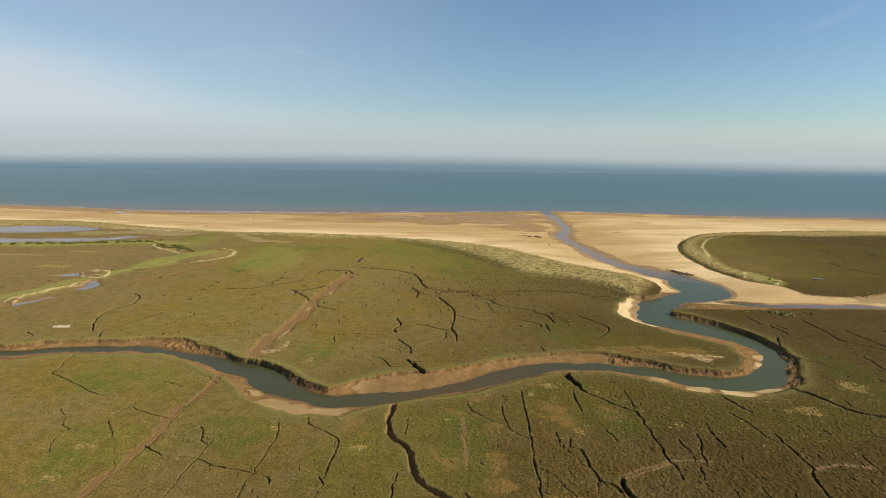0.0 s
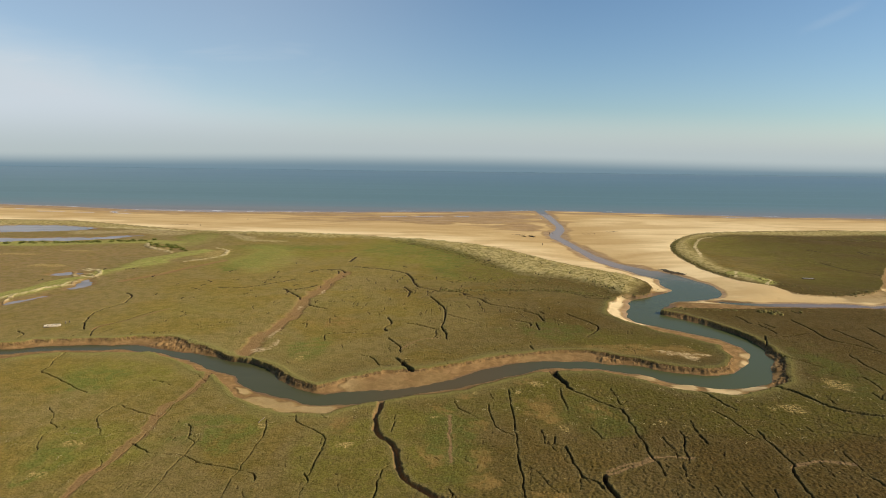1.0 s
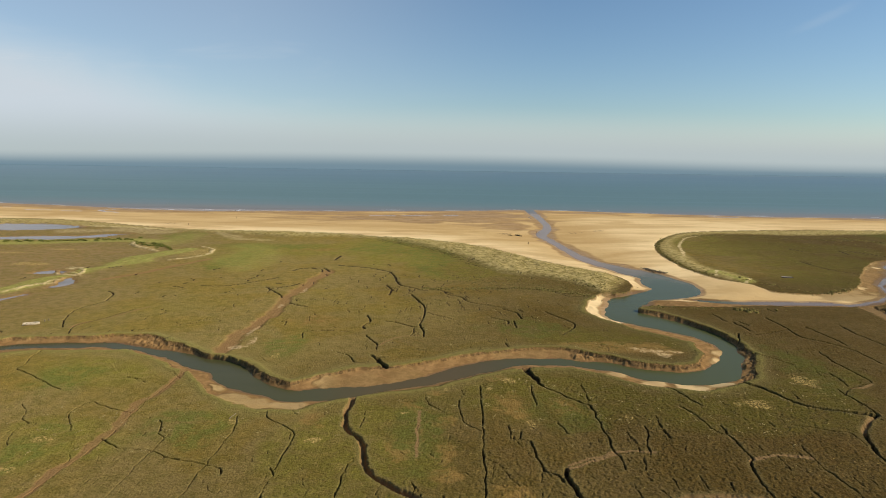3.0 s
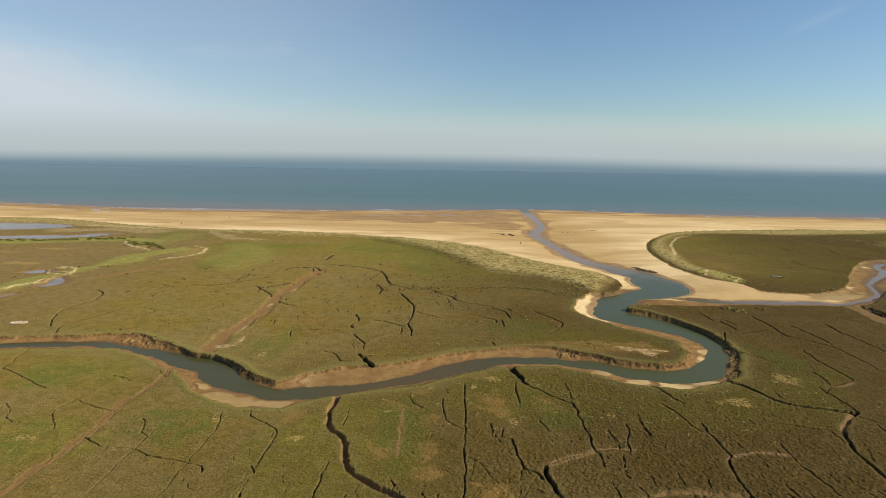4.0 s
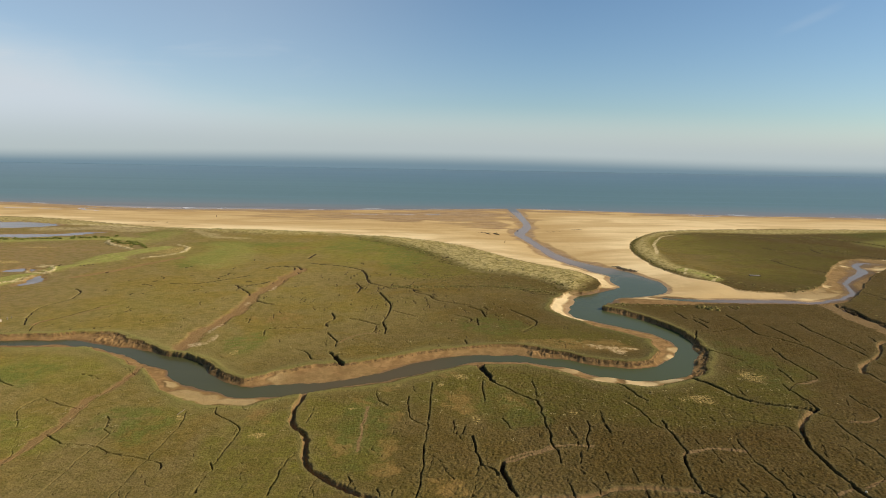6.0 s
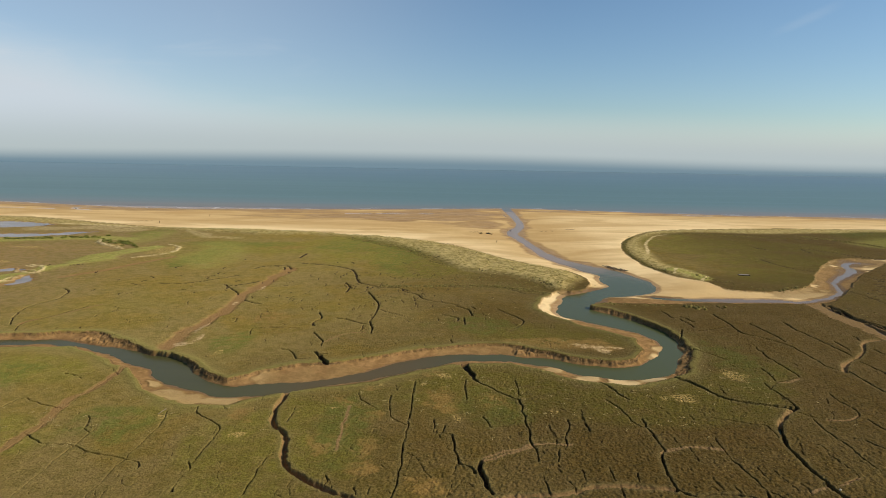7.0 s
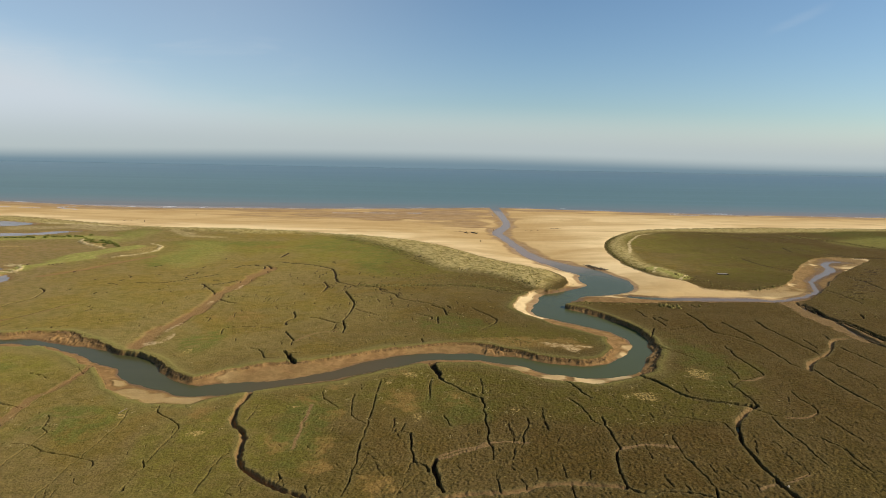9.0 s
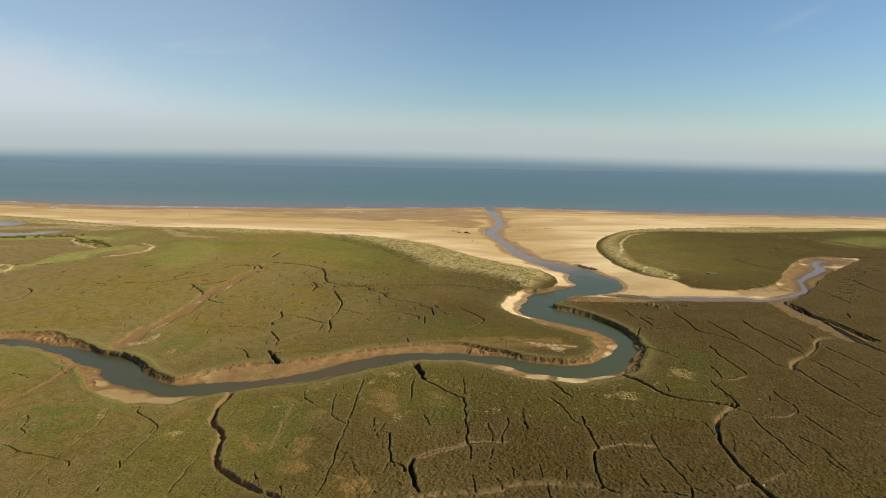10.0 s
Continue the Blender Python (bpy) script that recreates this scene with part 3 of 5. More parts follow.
rill(1.1, 0.9, (34.1, 261.5), (39.7, 254.3), (40.3, 243.9))
rill(0.8, 0.8, (52.2, 256.8), (55.4, 249.8), (59.8, 241.7), (60.4, 233.8), (52.9, 221.8))
rill(0.6, 0.7, (36.6, 240.4), (36.9, 231.1))
rill(0.7, 0.7, (27.7, 246.6), (34, 240.3), (33.7, 235.5))
rill(1.8, 1.0, (31.6, 300.7), (47.4, 304.3), (55.9, 302.2), (60.9, 300), (66.4, 290.8), (71.7, 286.5), (82.3, 287.1))
rill(0.6, 0.7, (125.3, 257.2), (125.8, 245.1))
rill(0.7, 0.7, (127.7, 243.6), (128.8, 237.3), (129, 231.3))
rill(0.9, 0.8, (271.8, 458.7), (277, 448.5))
rill(1.2, 0.8, (154.8, 268.1), (155.3, 262.5))
rill(2.3, 1.3, (33.4, 186.8), (34.4, 180.8), (35.6, 174.5), (37.2, 170))
rill(2.0, 1.2, (34.9, 184.6), (35.5, 179.0), (36.6, 173.5))
rill(1.5, 1.2, (34.2, 185.5), (34.9, 178.8), (36.1, 171.5), (39.7, 165.8), (42.9, 161.3), (46.7, 157.1), (48.3, 155.5), (47.9, 149.8), (47.7, 141), (47.7, 135.7), (47.5, 130.7), (47.7, 128.2))
rill(0.7, 0.9, (47.6, 127.8), (47.6, 123.9), (47.3, 121.2))
rill(0.9, 0.9, (34, 170.4), (33.4, 163.7), (33.4, 155.4))
rill(1.0, 1.1, (18.5, 168.8), (18.4, 158.6), (18, 144.2), (17.6, 135.9), (17, 125.1), (17.1, 117.7), (16.8, 113.3), (16.2, 105.9))
rill(0.7, 0.9, (12, 157.5), (12.6, 148.5), (14, 142.6), (16, 140.6), (17.3, 138.6))
rill(1.3, 1.1, (28.6, 133.8), (29.1, 127.7), (29.6, 122.8), (30.2, 119.6), (32.4, 118.7), (32.9, 115.8))
rill(0.8, 0.9, (26.9, 138.9), (26.6, 135), (28.6, 133.8))
rill(0.5, 0.6, (24.2, 143), (24.5, 135.5), (26.2, 134.9))
rill(2.0, 1.2, (34.7, 121.3), (34.3, 119.3), (34.4, 117.3), (34.9, 114.4), (36, 108.2))
rill(0.9, 0.35, (47.7, 128.2), (44.1, 126.5), (39, 123.1), (34.7, 121.3))
rill(0.7, 0.8, (47.7, 128.2), (50.4, 128.5), (55.1, 128.1))
rill(1.0, 1.0, (55.2, 128.4), (56.1, 133.5), (58.6, 140.1), (58.7, 142.8))
rill(0.5, 0.6, (61.9, 141.6), (58.8, 140.1))
rill(0.8, 0.9, (37.1, 144.9), (38.1, 138))
rill(0.5, 0.5, (38.1, 138), (41.9, 138.5), (47, 139))
rill(0.6, 0.7, (48.8, 171), (48.7, 164.3), (48.7, 158.9), (51.5, 162.6))
rill(0.6, 0.7, (53.5, 139.9), (53, 135.3), (53.4, 130.9), (52.6, 128.6))
rill(0.5, 0.6, (62.8, 144.4), (62.6, 138.2), (62.7, 135.6))
rill(0.5, 0.6, (53.7, 127.4), (51.8, 120.9))
rill(0.5, 0.6, (3.1, 161.5), (3.9, 155.4), (8.7, 149.1))
rill(1.5, 1.0, (72, 172), (75.2, 167.2), (77.4, 160.9), (78.6, 156.7))
rill(2.0, 1.4, (97.3, 175), (102, 169.6), (105.3, 161.5), (108.7, 156.8), (115.1, 154.5), (119.8, 152.1), (123.5, 152.1))
rill(2.6, 0.8, (123.2, 151.6), (118.6, 148.1), (113, 141.6))
rill(1.9, 1.4, (113, 141.6), (109.8, 134.2), (108.1, 129.4), (107.5, 123.7), (106.9, 117.2), (106.9, 112.4), (107.4, 106), (107.1, 98.5))
rill(1.0, 1.0, (123.5, 152.1), (124.3, 158.9), (123.8, 165.8), (124.6, 170.1))
rill(1.0, 0.6, (123.8, 165.8), (127.8, 170.1), (137.8, 175.4))
rill(0.9, 0.9, (141, 206.4), (139, 193.3), (139.2, 183), (139.1, 176.4))
rill(1.1, 1.0, (144.8, 228.3), (145, 222.9), (150.1, 216.2), (154.5, 208.3), (154.5, 195.1), (153.8, 185.9), (156.4, 181.5))
rill(3.2, 0.9, (157, 181), (161.6, 188.6), (172.2, 197), (179.3, 204.5), (185.9, 214.1), (195.4, 217.7))
rill(1.5, 1.2, (158.3, 181), (157.7, 174.1), (157.4, 162.4), (157.8, 153), (157.9, 146.2), (159.3, 143.8))
rill(0.8, 0.8, (122.2, 149), (125.1, 145.7), (128.4, 144.2), (133.3, 144.2), (137.8, 147.6), (139.7, 153.7), (138.7, 158.2), (139.4, 162.1))
rill(0.8, 0.9, (123.6, 144.9), (122.9, 137.9), (123.2, 131.5), (122.5, 125), (122.3, 117.9))
rill(0.6, 0.8, (124.8, 134.3), (128.4, 133.7), (129.9, 130.9), (131.4, 126.4), (130.6, 121.4), (130.6, 116.3))
rill(1.3, 1.1, (78.1, 144.3), (77.9, 138.1), (77.7, 132.4), (77.6, 126.5))
rill(1.7, 1.2, (77.6, 126.5), (75.6, 123.4), (74.5, 116.5), (74.2, 110.2))
rill(0.9, 0.35, (77.6, 126.5), (81.4, 127.8), (86.5, 128.5), (91.8, 127.5))
rill(0.8, 0.9, (92.9, 134), (91.8, 127.5), (91.7, 121.1), (92.1, 115), (92.7, 109.8), (96, 106.4))
rill(1.6, 0.6, (74.2, 110.2), (76.8, 107.3), (80.8, 108.3), (86.1, 108.1), (90.7, 106.4))
rill(0.5, 0.7, (98.7, 117.7), (98.9, 110.3))
rill(0.6, 0.7, (115.8, 126.2), (116.1, 121.3), (115.8, 116.2), (110.2, 113), (107, 112.6))
rill(0.7, 0.8, (97.1, 145.3), (102, 143.8), (105.8, 141.5), (109.2, 140.8), (108.5, 134.2))
rill(0.8, 0.8, (169, 229.1), (169.4, 218.5), (170, 205.7), (170.2, 198.4))
rill(1.1, 1.0, (182.7, 206.1), (183.5, 197.3), (184.2, 185.3), (183.6, 175.7))
rill(0.6, 0.7, (168.7, 191.4), (169.2, 180.1), (168.3, 165.7))
rill(0.6, 0.7, (116.2, 202.6), (120.6, 197), (123.9, 191.6))
rill(1.4, 1.2, (113, 207.1), (116.2, 213.5), (120.1, 222), (122.5, 227.5))
rill(0.7, 0.7, (167.6, 158.7), (167.9, 155))
rill(1.0, 0.8, (92.5, 109.3), (91, 106), (88, 100.2))
rill(0.5, 0.6, (138.4, 145.1), (138.2, 138.9), (138.5, 130.3))
rill(4.5, 1.35, (209.5, 277.2), (206.8, 260.4), (207.3, 245.5), (204.6, 228.8), (203.9, 214.2))
rill(0.9, 0.8, (207.5, 244.4), (220.1, 246), (225.3, 253.5))
rill(1.1, 0.8, (210.3, 222.9), (217.4, 220.2))
rill(3.2, 1.3, (204, 230.4), (201.4, 214.5), (201.4, 199.2))
rill(1.1, 0.9, (247.3, 401.7), (247.5, 384.7), (249.1, 371.4), (257.2, 358.7))
rill(1.4, 0.9, (305.6, 453), (301.7, 434.7))
rill(1.3, 0.9, (311, 453.5), (320.8, 436.3), (331.4, 417.5), (336.7, 411.4), (364.2, 413.6))
rill(1.6, 1.0, (279.2, 346.3), (280.1, 330.4), (275.9, 307.3), (275.7, 297))
rill(1.0, 0.8, (242.1, 302.9), (243.1, 290.4), (240.9, 274.3))
rill(1.0, 0.9, (146, 252.1), (146.3, 241.4), (144.8, 228.3))
rill(0.8, 0.8, (155.2, 238.3), (155.5, 225.6), (155.9, 212.6))
rill(0.8, 0.8, (170.3, 240.6), (169.0, 229.1))
rill(0.7, 0.8, (129.9, 247.8), (132.4, 239.1))
rill(0.7, 0.8, (72.2, 156.2), (74.5, 150), (75.2, 142.6), (76.8, 139.6))
rill(0.5, 0.6, (47.3, 115.2), (47.3, 111.1), (47.8, 107.2))
rill(0.5, 0.6, (56.2, 117.5), (56.4, 113.2))
rill(0.5, 0.6, (62.4, 118.6), (62.5, 113.2))
rill(0.6, 0.7, (67.9, 116.4), (67.2, 112.2))
rill(0.7, 0.8, (62.5, 110.7), (62.5, 106.3), (61, 100.1))
rill(0.5, 0.6, (27, 107.1), (27.6, 110), (27.9, 113))
rill(0.6, 0.7, (63.4, 149), (62.8, 137.2))
rill(0.5, 0.6, (52.8, 140.8), (53.6, 132.9), (53.1, 130.8))
rill(2.6, 0.7, (31.4, 101.7), (35.3, 105.7), (42.6, 107.6), (48.9, 108), (52.1, 108.6), (57.8, 111.1), (63.2, 111.2), (68.4, 110.4), (73.7, 110))
rill(0.5, 0.4, (-72.5, 193), (-70.9, 180), (-71.6, 162), (-71.8, 147), (-71.0, 132), (-72.0, 120), (-73, 110), (-74.6, 97))
rill(0.4, 0.66, (124.5, 228), (131.7, 226.8), (145.4, 233.8))
rill(0.6, 0.74, (130.4, 184.1), (130.1, 177.5), (129, 172.7))
rill(0.7, 0.78, (193.7, 251.1), (196.8, 244.9))
rill(0.4, 0.66, (122.1, 187.5), (123.9, 183.8))
rill(0.5, 0.7, (52.4, 113.3), (53, 110.1), (52.7, 108.5))
rill(0.6, 0.74, (29.5, 119.5), (28.1, 115.5))
rill(0.5, 0.7, (29.2, 111.1), (27.4, 107.6))
rill(0.5, 0.7, (129.5, 153.1), (131.6, 149.5), (129.1, 144.9))
rill(0.4, 0.66, (136, 159.1), (134.3, 154.4))
rill(0.4, 0.66, (96.4, 150.2), (95.5, 143.9))
rill(0.4, 0.66, (91.7, 148.3), (91.8, 143.8))
rill(0.4, 0.66, (82.7, 133.6), (82.1, 127.9))
rill(0.4, 0.66, (84.1, 128), (83.6, 122.2))
rill(0.3, 0.62, (86.1, 124), (86.7, 121.5))
rill(0.4, 0.66, (83.6, 114.4), (83.6, 110.1))
rill(0.6, 0.74, (86.5, 111.2), (86.5, 108.8))
rill(0.5, 0.7, (101.3, 112.6), (101.2, 109.1))
rill(0.5, 0.7, (110.8, 128.6), (109.7, 125.4))
rill(0.4, 0.66, (109.4, 166.6), (108.5, 161))
rill(0.3, 0.62, (-86.8, 171.9), (-81.7, 170.2), (-76.6, 175.2), (-74.6, 176.2), (-70.1, 171.6))
rill(0.3, 0.62, (-57.5, 235.9), (-55.3, 236), (-54.7, 230.2))
rill(0.3, 0.62, (-43.6, 213.2), (-44, 222.8), (-25.8, 223.7))
rill(0.5, 0.7, (-3.4, 228.7), (-3.3, 222.5), (-4.7, 218.7))
rill(0.4, 0.66, (0.8, 252.8), (4.7, 248.2), (12, 242.2))
rill(0.6, 0.74, (30.6, 211.1), (30.7, 206.4))
rill(0.6, 0.74, (1.5, 114.9), (2.3, 112.7), (1.7, 109.9))
rill(0.5, 0.7, (8.1, 110), (8.7, 107.2))
rill(0.5, 0.7, (11.1, 109.7), (11.2, 107.2))
rill(0.4, 0.66, (-6.9, 109.3), (-7, 106.8))
for points in (((35.7, 122.8), (39.2, 124.7), (44.9, 127.8), (47.7, 129), (51.9, 129.9), (56.4, 129.2)), ((76.6, 125.6), (80.4, 127.1), (84.4, 128.5), (90.3, 127.3), (91.4, 126.8)),
               ((137.8, 174.9), (133.7, 171.9), (129.2, 170.8)), ((-15.4, 204.3), (-12.3, 211.2), (-7.7, 217.1), (-1.5, 218.8)),
               ((-134.2, 222.1), (-133, 227.8), (-128.3, 234.7), (-124.2, 243.9), (-119.7, 255.7)), ((-131.2, 194.2), (-128.7, 196.1), (-126.1, 199.4))):
    rill(1.0, 0.2, *points)
rill(0.4, 0.66, (129.3, 122.1), (129.1, 117))
rill(0.5, 0.7, (116.3, 132.3), (116.7, 127.9))
rill(0.4, 0.66, (95.6, 119.7), (94.9, 113.7))
rill(0.4, 0.66, (113.1, 133.7), (110.9, 127.8))
rill(0.5, 0.7, (187.6, 222.4), (184.8, 212.7))
rill(0.6, 0.74, (175.1, 214.6), (174.2, 204.3))
rill(0.5, 0.7, (144.4, 134.1), (144, 129.6))
rill(0.6, 0.74, (41.4, 260.7), (42.6, 255.7))
rill(0.4, 0.66, (-57.9, 136.5), (-57.4, 132.2))
rill(0.4, 0.66, (13.3, 165.5), (13.9, 160.7))
rill(0.8, 0.2, (115.3, 115.5), (111.1, 113.1), (109.4, 112.2))
rill(0.8, 0.2, (106, 111.5), (101.2, 109.3))
rill(0.8, 0.2, (137.5, 147.4), (133.4, 144.5), (127.3, 144.4))
rill(0.8, 0.2, (2.1, 150.3), (1.9, 143.9), (1.8, 137.4), (2, 125.9))
track(2.1, 0.15, (-73.2, 193.1), (-71.7, 179.7), (-72.4, 162.2), (-72.6, 146.8), (-71.8, 132.1), (-72.8, 119.8), (-73.9, 110), (-75.4, 96))
track(7.0, 0.4, (-58.2, 344), (-60.4, 328), (-63.2, 299.9), (-65.6, 267.7), (-64.8, 248.7), (-65.8, 231.9), (-67.5, 214.5), (-68.3, 199))
track(4.5, 0.25, (-170, 312), (-160, 330), (-153, 348), (-147, 362), (-140, 379))
track(10.5, 0.5, (207, 275), (203.5, 257), (204, 242), (202.5, 225), (202, 216))
for shift in (0.0, 1.7):
    rill(2.4, 1.4, (208.5 + shift, 273), (208.5 + shift, 264), (206 + shift, 252), (207 + shift, 244), (208.5 + shift, 238), (207.5 + shift, 226), (208 + shift, 214))


# short blind cracks all over the marsh, leaning as the longer ones do
chance = random.Random(11)
for i in range(170):
    cx, cy = chance.uniform(-120, 190), 98 + 300 * chance.random() ** 1.4
    lean, length = radians(chance.gauss(100, 22) + 12 * cx / 100), chance.uniform(2.5, 9)
    points = [(cx, cy)]
    for k in range(chance.randint(2, 4)):
        bend = lean + radians(chance.gauss(0, 24))
        points.append((points[-1][0] + math.cos(bend) * length / 3, points[-1][1] + math.sin(bend) * length / 3))
    rill(chance.uniform(0.12, 0.26), 0.42, *points)


for i in range(95):
    cx, cy = chance.gauss(0, 36), chance.uniform(225, 335)
    lean, length = radians(chance.gauss(97, 12)), chance.uniform(2, 8)
    dx, dy = math.cos(lean) * length, math.sin(lean) * length
    rill(chance.uniform(0.1, 0.24), 0.5, (cx, cy), (cx + dx * 0.5 + chance.uniform(-0.5, 0.5), cy + dy * 0.5), (cx + dx, cy + dy))


for i in range(330):
    cx, cy = chance.uniform(-70, 175), 99 + 115 * chance.random() ** 1.2
    lean, length = radians(chance.gauss(104, 20) + 14 * cx / 100), chance.uniform(0.8, 3.6)
    dx, dy = math.cos(lean) * length, math.sin(lean) * length
    rill(chance.uniform(0.1, 0.28), 0.4, (cx, cy), (cx + dx * 0.5 + chance.uniform(-0.4, 0.4), cy + dy * 0.5 + chance.uniform(-0.3, 0.3)), (cx + dx, cy + dy))
for i in range(40):
    cx, cy = chance.uniform(-230, -50), chance.uniform(205, 350)
    lean, length = radians(chance.gauss(80, 35)), chance.uniform(1.5, 7)
    dx, dy = math.cos(lean) * length, math.sin(lean) * length
    rill(chance.uniform(0.3, 0.5), 0.45, (cx, cy), (cx + dx * 0.5 + chance.uniform(-0.8, 0.8), cy + dy * 0.5), (cx + dx, cy + dy))
for i in range(26):
    t = chance.random()
    cx, cy = 232 + 75 * t + chance.uniform(2, 12), 292 + 82 * t - chance.uniform(2, 10)
    rill(chance.uniform(0.7, 1.3), 0.7, (cx, cy), (cx + chance.uniform(4, 9), cy - chance.uniform(-1, 3)))


# ---- relief of the ground ----
TABLE = np.random.RandomState(5).rand(1024, 1024).astype(np.float32)


def lattice(x, y, size, seed=0):
    """Smooth noise from 0 to 1."""
    u, v = x / size + 37.7 * seed, y / size + 91.3 * seed
    iu, iv = np.floor(u), np.floor(v)
    fu, fv = u - iu, v - iv
    iu, iv = iu.astype(np.int32) & 1023, iv.astype(np.int32) & 1023
    ju, jv = (iu + 1) & 1023, (iv + 1) & 1023
    fu, fv = fu * fu * (3 - 2 * fu), fv * fv * (3 - 2 * fv)
    a = TABLE[iu, iv] * (1 - fu) + TABLE[ju, iv] * fu
    b = TABLE[iu, jv] * (1 - fu) + TABLE[ju, jv] * fu
    return a * (1 - fv) + b * fv


def step(v, low, high):
    t = np.clip((v - low) / (high - low), 0, 1)
    return t * t * (3 - 2 * t)


def flowing(points, stride=3.0):
    """A smooth line through the points (Catmull-Rom), with all their values."""
    p = np.array(points, float)
    p = np.vstack([2 * p[0] - p[1], p, 2 * p[-1] - p[-2]])
    out = []
    for a, b, c, d in zip(p[:-3], p[1:-2], p[2:-1], p[3:]):
        count = max(2, int(np.hypot(*(c - b)[:2]) / stride))
        for t in np.arange(count) / count:
            out.append(0.5 * (2 * b + (c - a) * t + (2 * a - 5 * b + 4 * c - d) * t * t + (3 * b - a - 3 * c + d) * t ** 3))
    return np.array(out + [p[-2]])


class Sheet:
    """The grid of the ground: rows run along the shore and open out to the sides with the distance."""

    def __init__(self):
        rows = [97.0]
        while rows[-1] < 840:
            rows.append(rows[-1] + 0.92 * rows[-1] ** 2 / 71500)
        near, far = [-2500, -1200, -500, -250] + list(range(-150, 95, 2)), [860, 900, 1000, 1300, 2000, 2895]
        self.rows = np.array(near + rows + far)
        self.cols = np.r_[-14, -6, -3, -1.9, -1.4, -1.15, np.linspace(-1.03, 1.03, 1640), 1.15, 1.4, 1.9, 3, 6, 14]
        spread = np.clip(self.rows, 60, 900)
        self.middle, self.half = 18.0 + 0.0 * spread, 28 + 0.745 * (spread + 6)
        self.x = (self.middle[:, None] + self.half[:, None] * self.cols[None, :]).astype(np.float32)
        self.y = np.repeat(self.rows[:, None], len(self.cols), axis=1).astype(np.float32)
        self.cell = np.gradient(self.rows)[:, None]
        # ragged edges
        calm = np.clip(260 / np.maximum(self.y, 100), 0.35, 1)
        self.wx = self.x + calm * (2.6 * (lattice(self.x, self.y, 7, 1) - 0.5) + 0.7 * (lattice(self.x, self.y, 1.7, 2) - 0.5))
        self.wy = self.y + calm * (2.6 * (lattice(self.x, self.y, 7, 3) - 0.5) + 0.7 * (lattice(self.x, self.y, 1.7, 4) - 0.5))

        self.fx = self.x + 0.7 * (lattice(self.x, self.y, 3.1, 31) - 0.5) + 0.28 * (lattice(self.x, self.y, 1.0, 32) - 0.5)
        self.fy = self.y + 0.7 * (lattice(self.x, self.y, 3.1, 33) - 0.5) + 0.28 * (lattice(self.x, self.y, 1.0, 34) - 0.5)

    def window(self, x0, x1, y0, y1):
        r0, r1 = np.searchsorted(self.rows, (y0, y1))
        if r1 <= r0:
            return None
        edges = [(x - self.middle[r]) / self.half[r] for x in (x0, x1) for r in (r0, min(r1, len(self.rows) - 1))]
        c0, c1 = np.searchsorted(self.cols, (min(edges), max(edges)))
        return (slice(r0, r1), slice(max(c0 - 1, 0), c1 + 1)) if c1 > c0 else None

    def near(self, points, reach, best=None, stride=3.0, fine=False):
        """Distance to the edge of a ribbon of points x, y, half width (negative within it)."""
        best = np.full(self.x.shape, reach, np.float32) if best is None else best
        line = flowing(points, stride).astype(np.float32)
        for a, b in zip(line[:-1], line[1:]):
            w = max(a[2], b[2]) + reach
            spot = self.window(min(a[0], b[0]) - w, max(a[0], b[0]) + w, min(a[1], b[1]) - w, max(a[1], b[1]) + w)
            if spot is None:
                continue
            px, py = (self.fx[spot] - a[0], self.fy[spot] - a[1]) if fine else (self.wx[spot] - a[0], self.wy[spot] - a[1])
            dx, dy = b[0] - a[0], b[1] - a[1]
            t = np.clip((px * dx + py * dy) / max(dx * dx + dy * dy, 1e-6), 0, 1)
            d = np.hypot(px - t * dx, py - t * dy) - (a[2] + (b[2] - a[2]) * t)
            best[spot] = np.minimum(best[spot], d)
        return best

    def inside(self, polygon, reach=20.0, skip=10):
        """Distance to a polygon's edge, negative within it: coarse far from the edge, exact near it."""
        p = np.array(polygon, np.float32)
        odd = np.zeros(self.x.shape, bool)
        gx, gy = self.wx[::skip, ::skip], self.wy[::skip, ::skip]
        far = np.full(gx.shape, 1e9, np.float32)
        close = np.full(self.x.shape, reach, np.float32)
        for a, b in zip(p, np.roll(p, -1, axis=0)):
            dx, dy = b - a
            t = np.clip(((gx - a[0]) * dx + (gy - a[1]) * dy) / max(dx * dx + dy * dy, 1e-6), 0, 1)
            far = np.minimum(far, np.hypot(gx - a[0] - t * dx, gy - a[1] - t * dy))
            if dy:
                r0, r1 = np.searchsorted(self.rows, (min(a[1], b[1]) - 3, max(a[1], b[1]) + 3))
                x, y = self.wx[r0:r1], self.wy[r0:r1]
                odd[r0:r1] ^= ((a[1] > y) != (b[1] > y)) & (x < (y - a[1]) / dy * dx + a[0])
            if np.hypot(dx, dy) < 200:
                spot = self.window(min(a[0], b[0]) - reach, max(a[0], b[0]) + reach, min(a[1], b[1]) - reach, max(a[1], b[1]) + reach)
                if spot is not None:
                    x, y = self.wx[spot] - a[0], self.wy[spot] - a[1]
                    t = np.clip((x * dx + y * dy) / max(dx * dx + dy * dy, 1e-6), 0, 1)
                    close[spot] = np.minimum(close[spot], np.hypot(x - t * dx, y - t * dy))
        rr = np.minimum(np.arange(self.x.shape[0]) / skip, far.shape[0] - 1.001)
        cc = np.minimum(np.arange(self.x.shape[1]) / skip, far.shape[1] - 1.001)
        r, c, fr, fc = rr.astype(int), cc.astype(int), (rr % 1)[:, None], (cc % 1)[None, :]
        wide = (far[r] * (1 - fr) + far[r + 1] * fr)
        wide = wide[:, c] * (1 - fc) + wide[:, c + 1] * fc
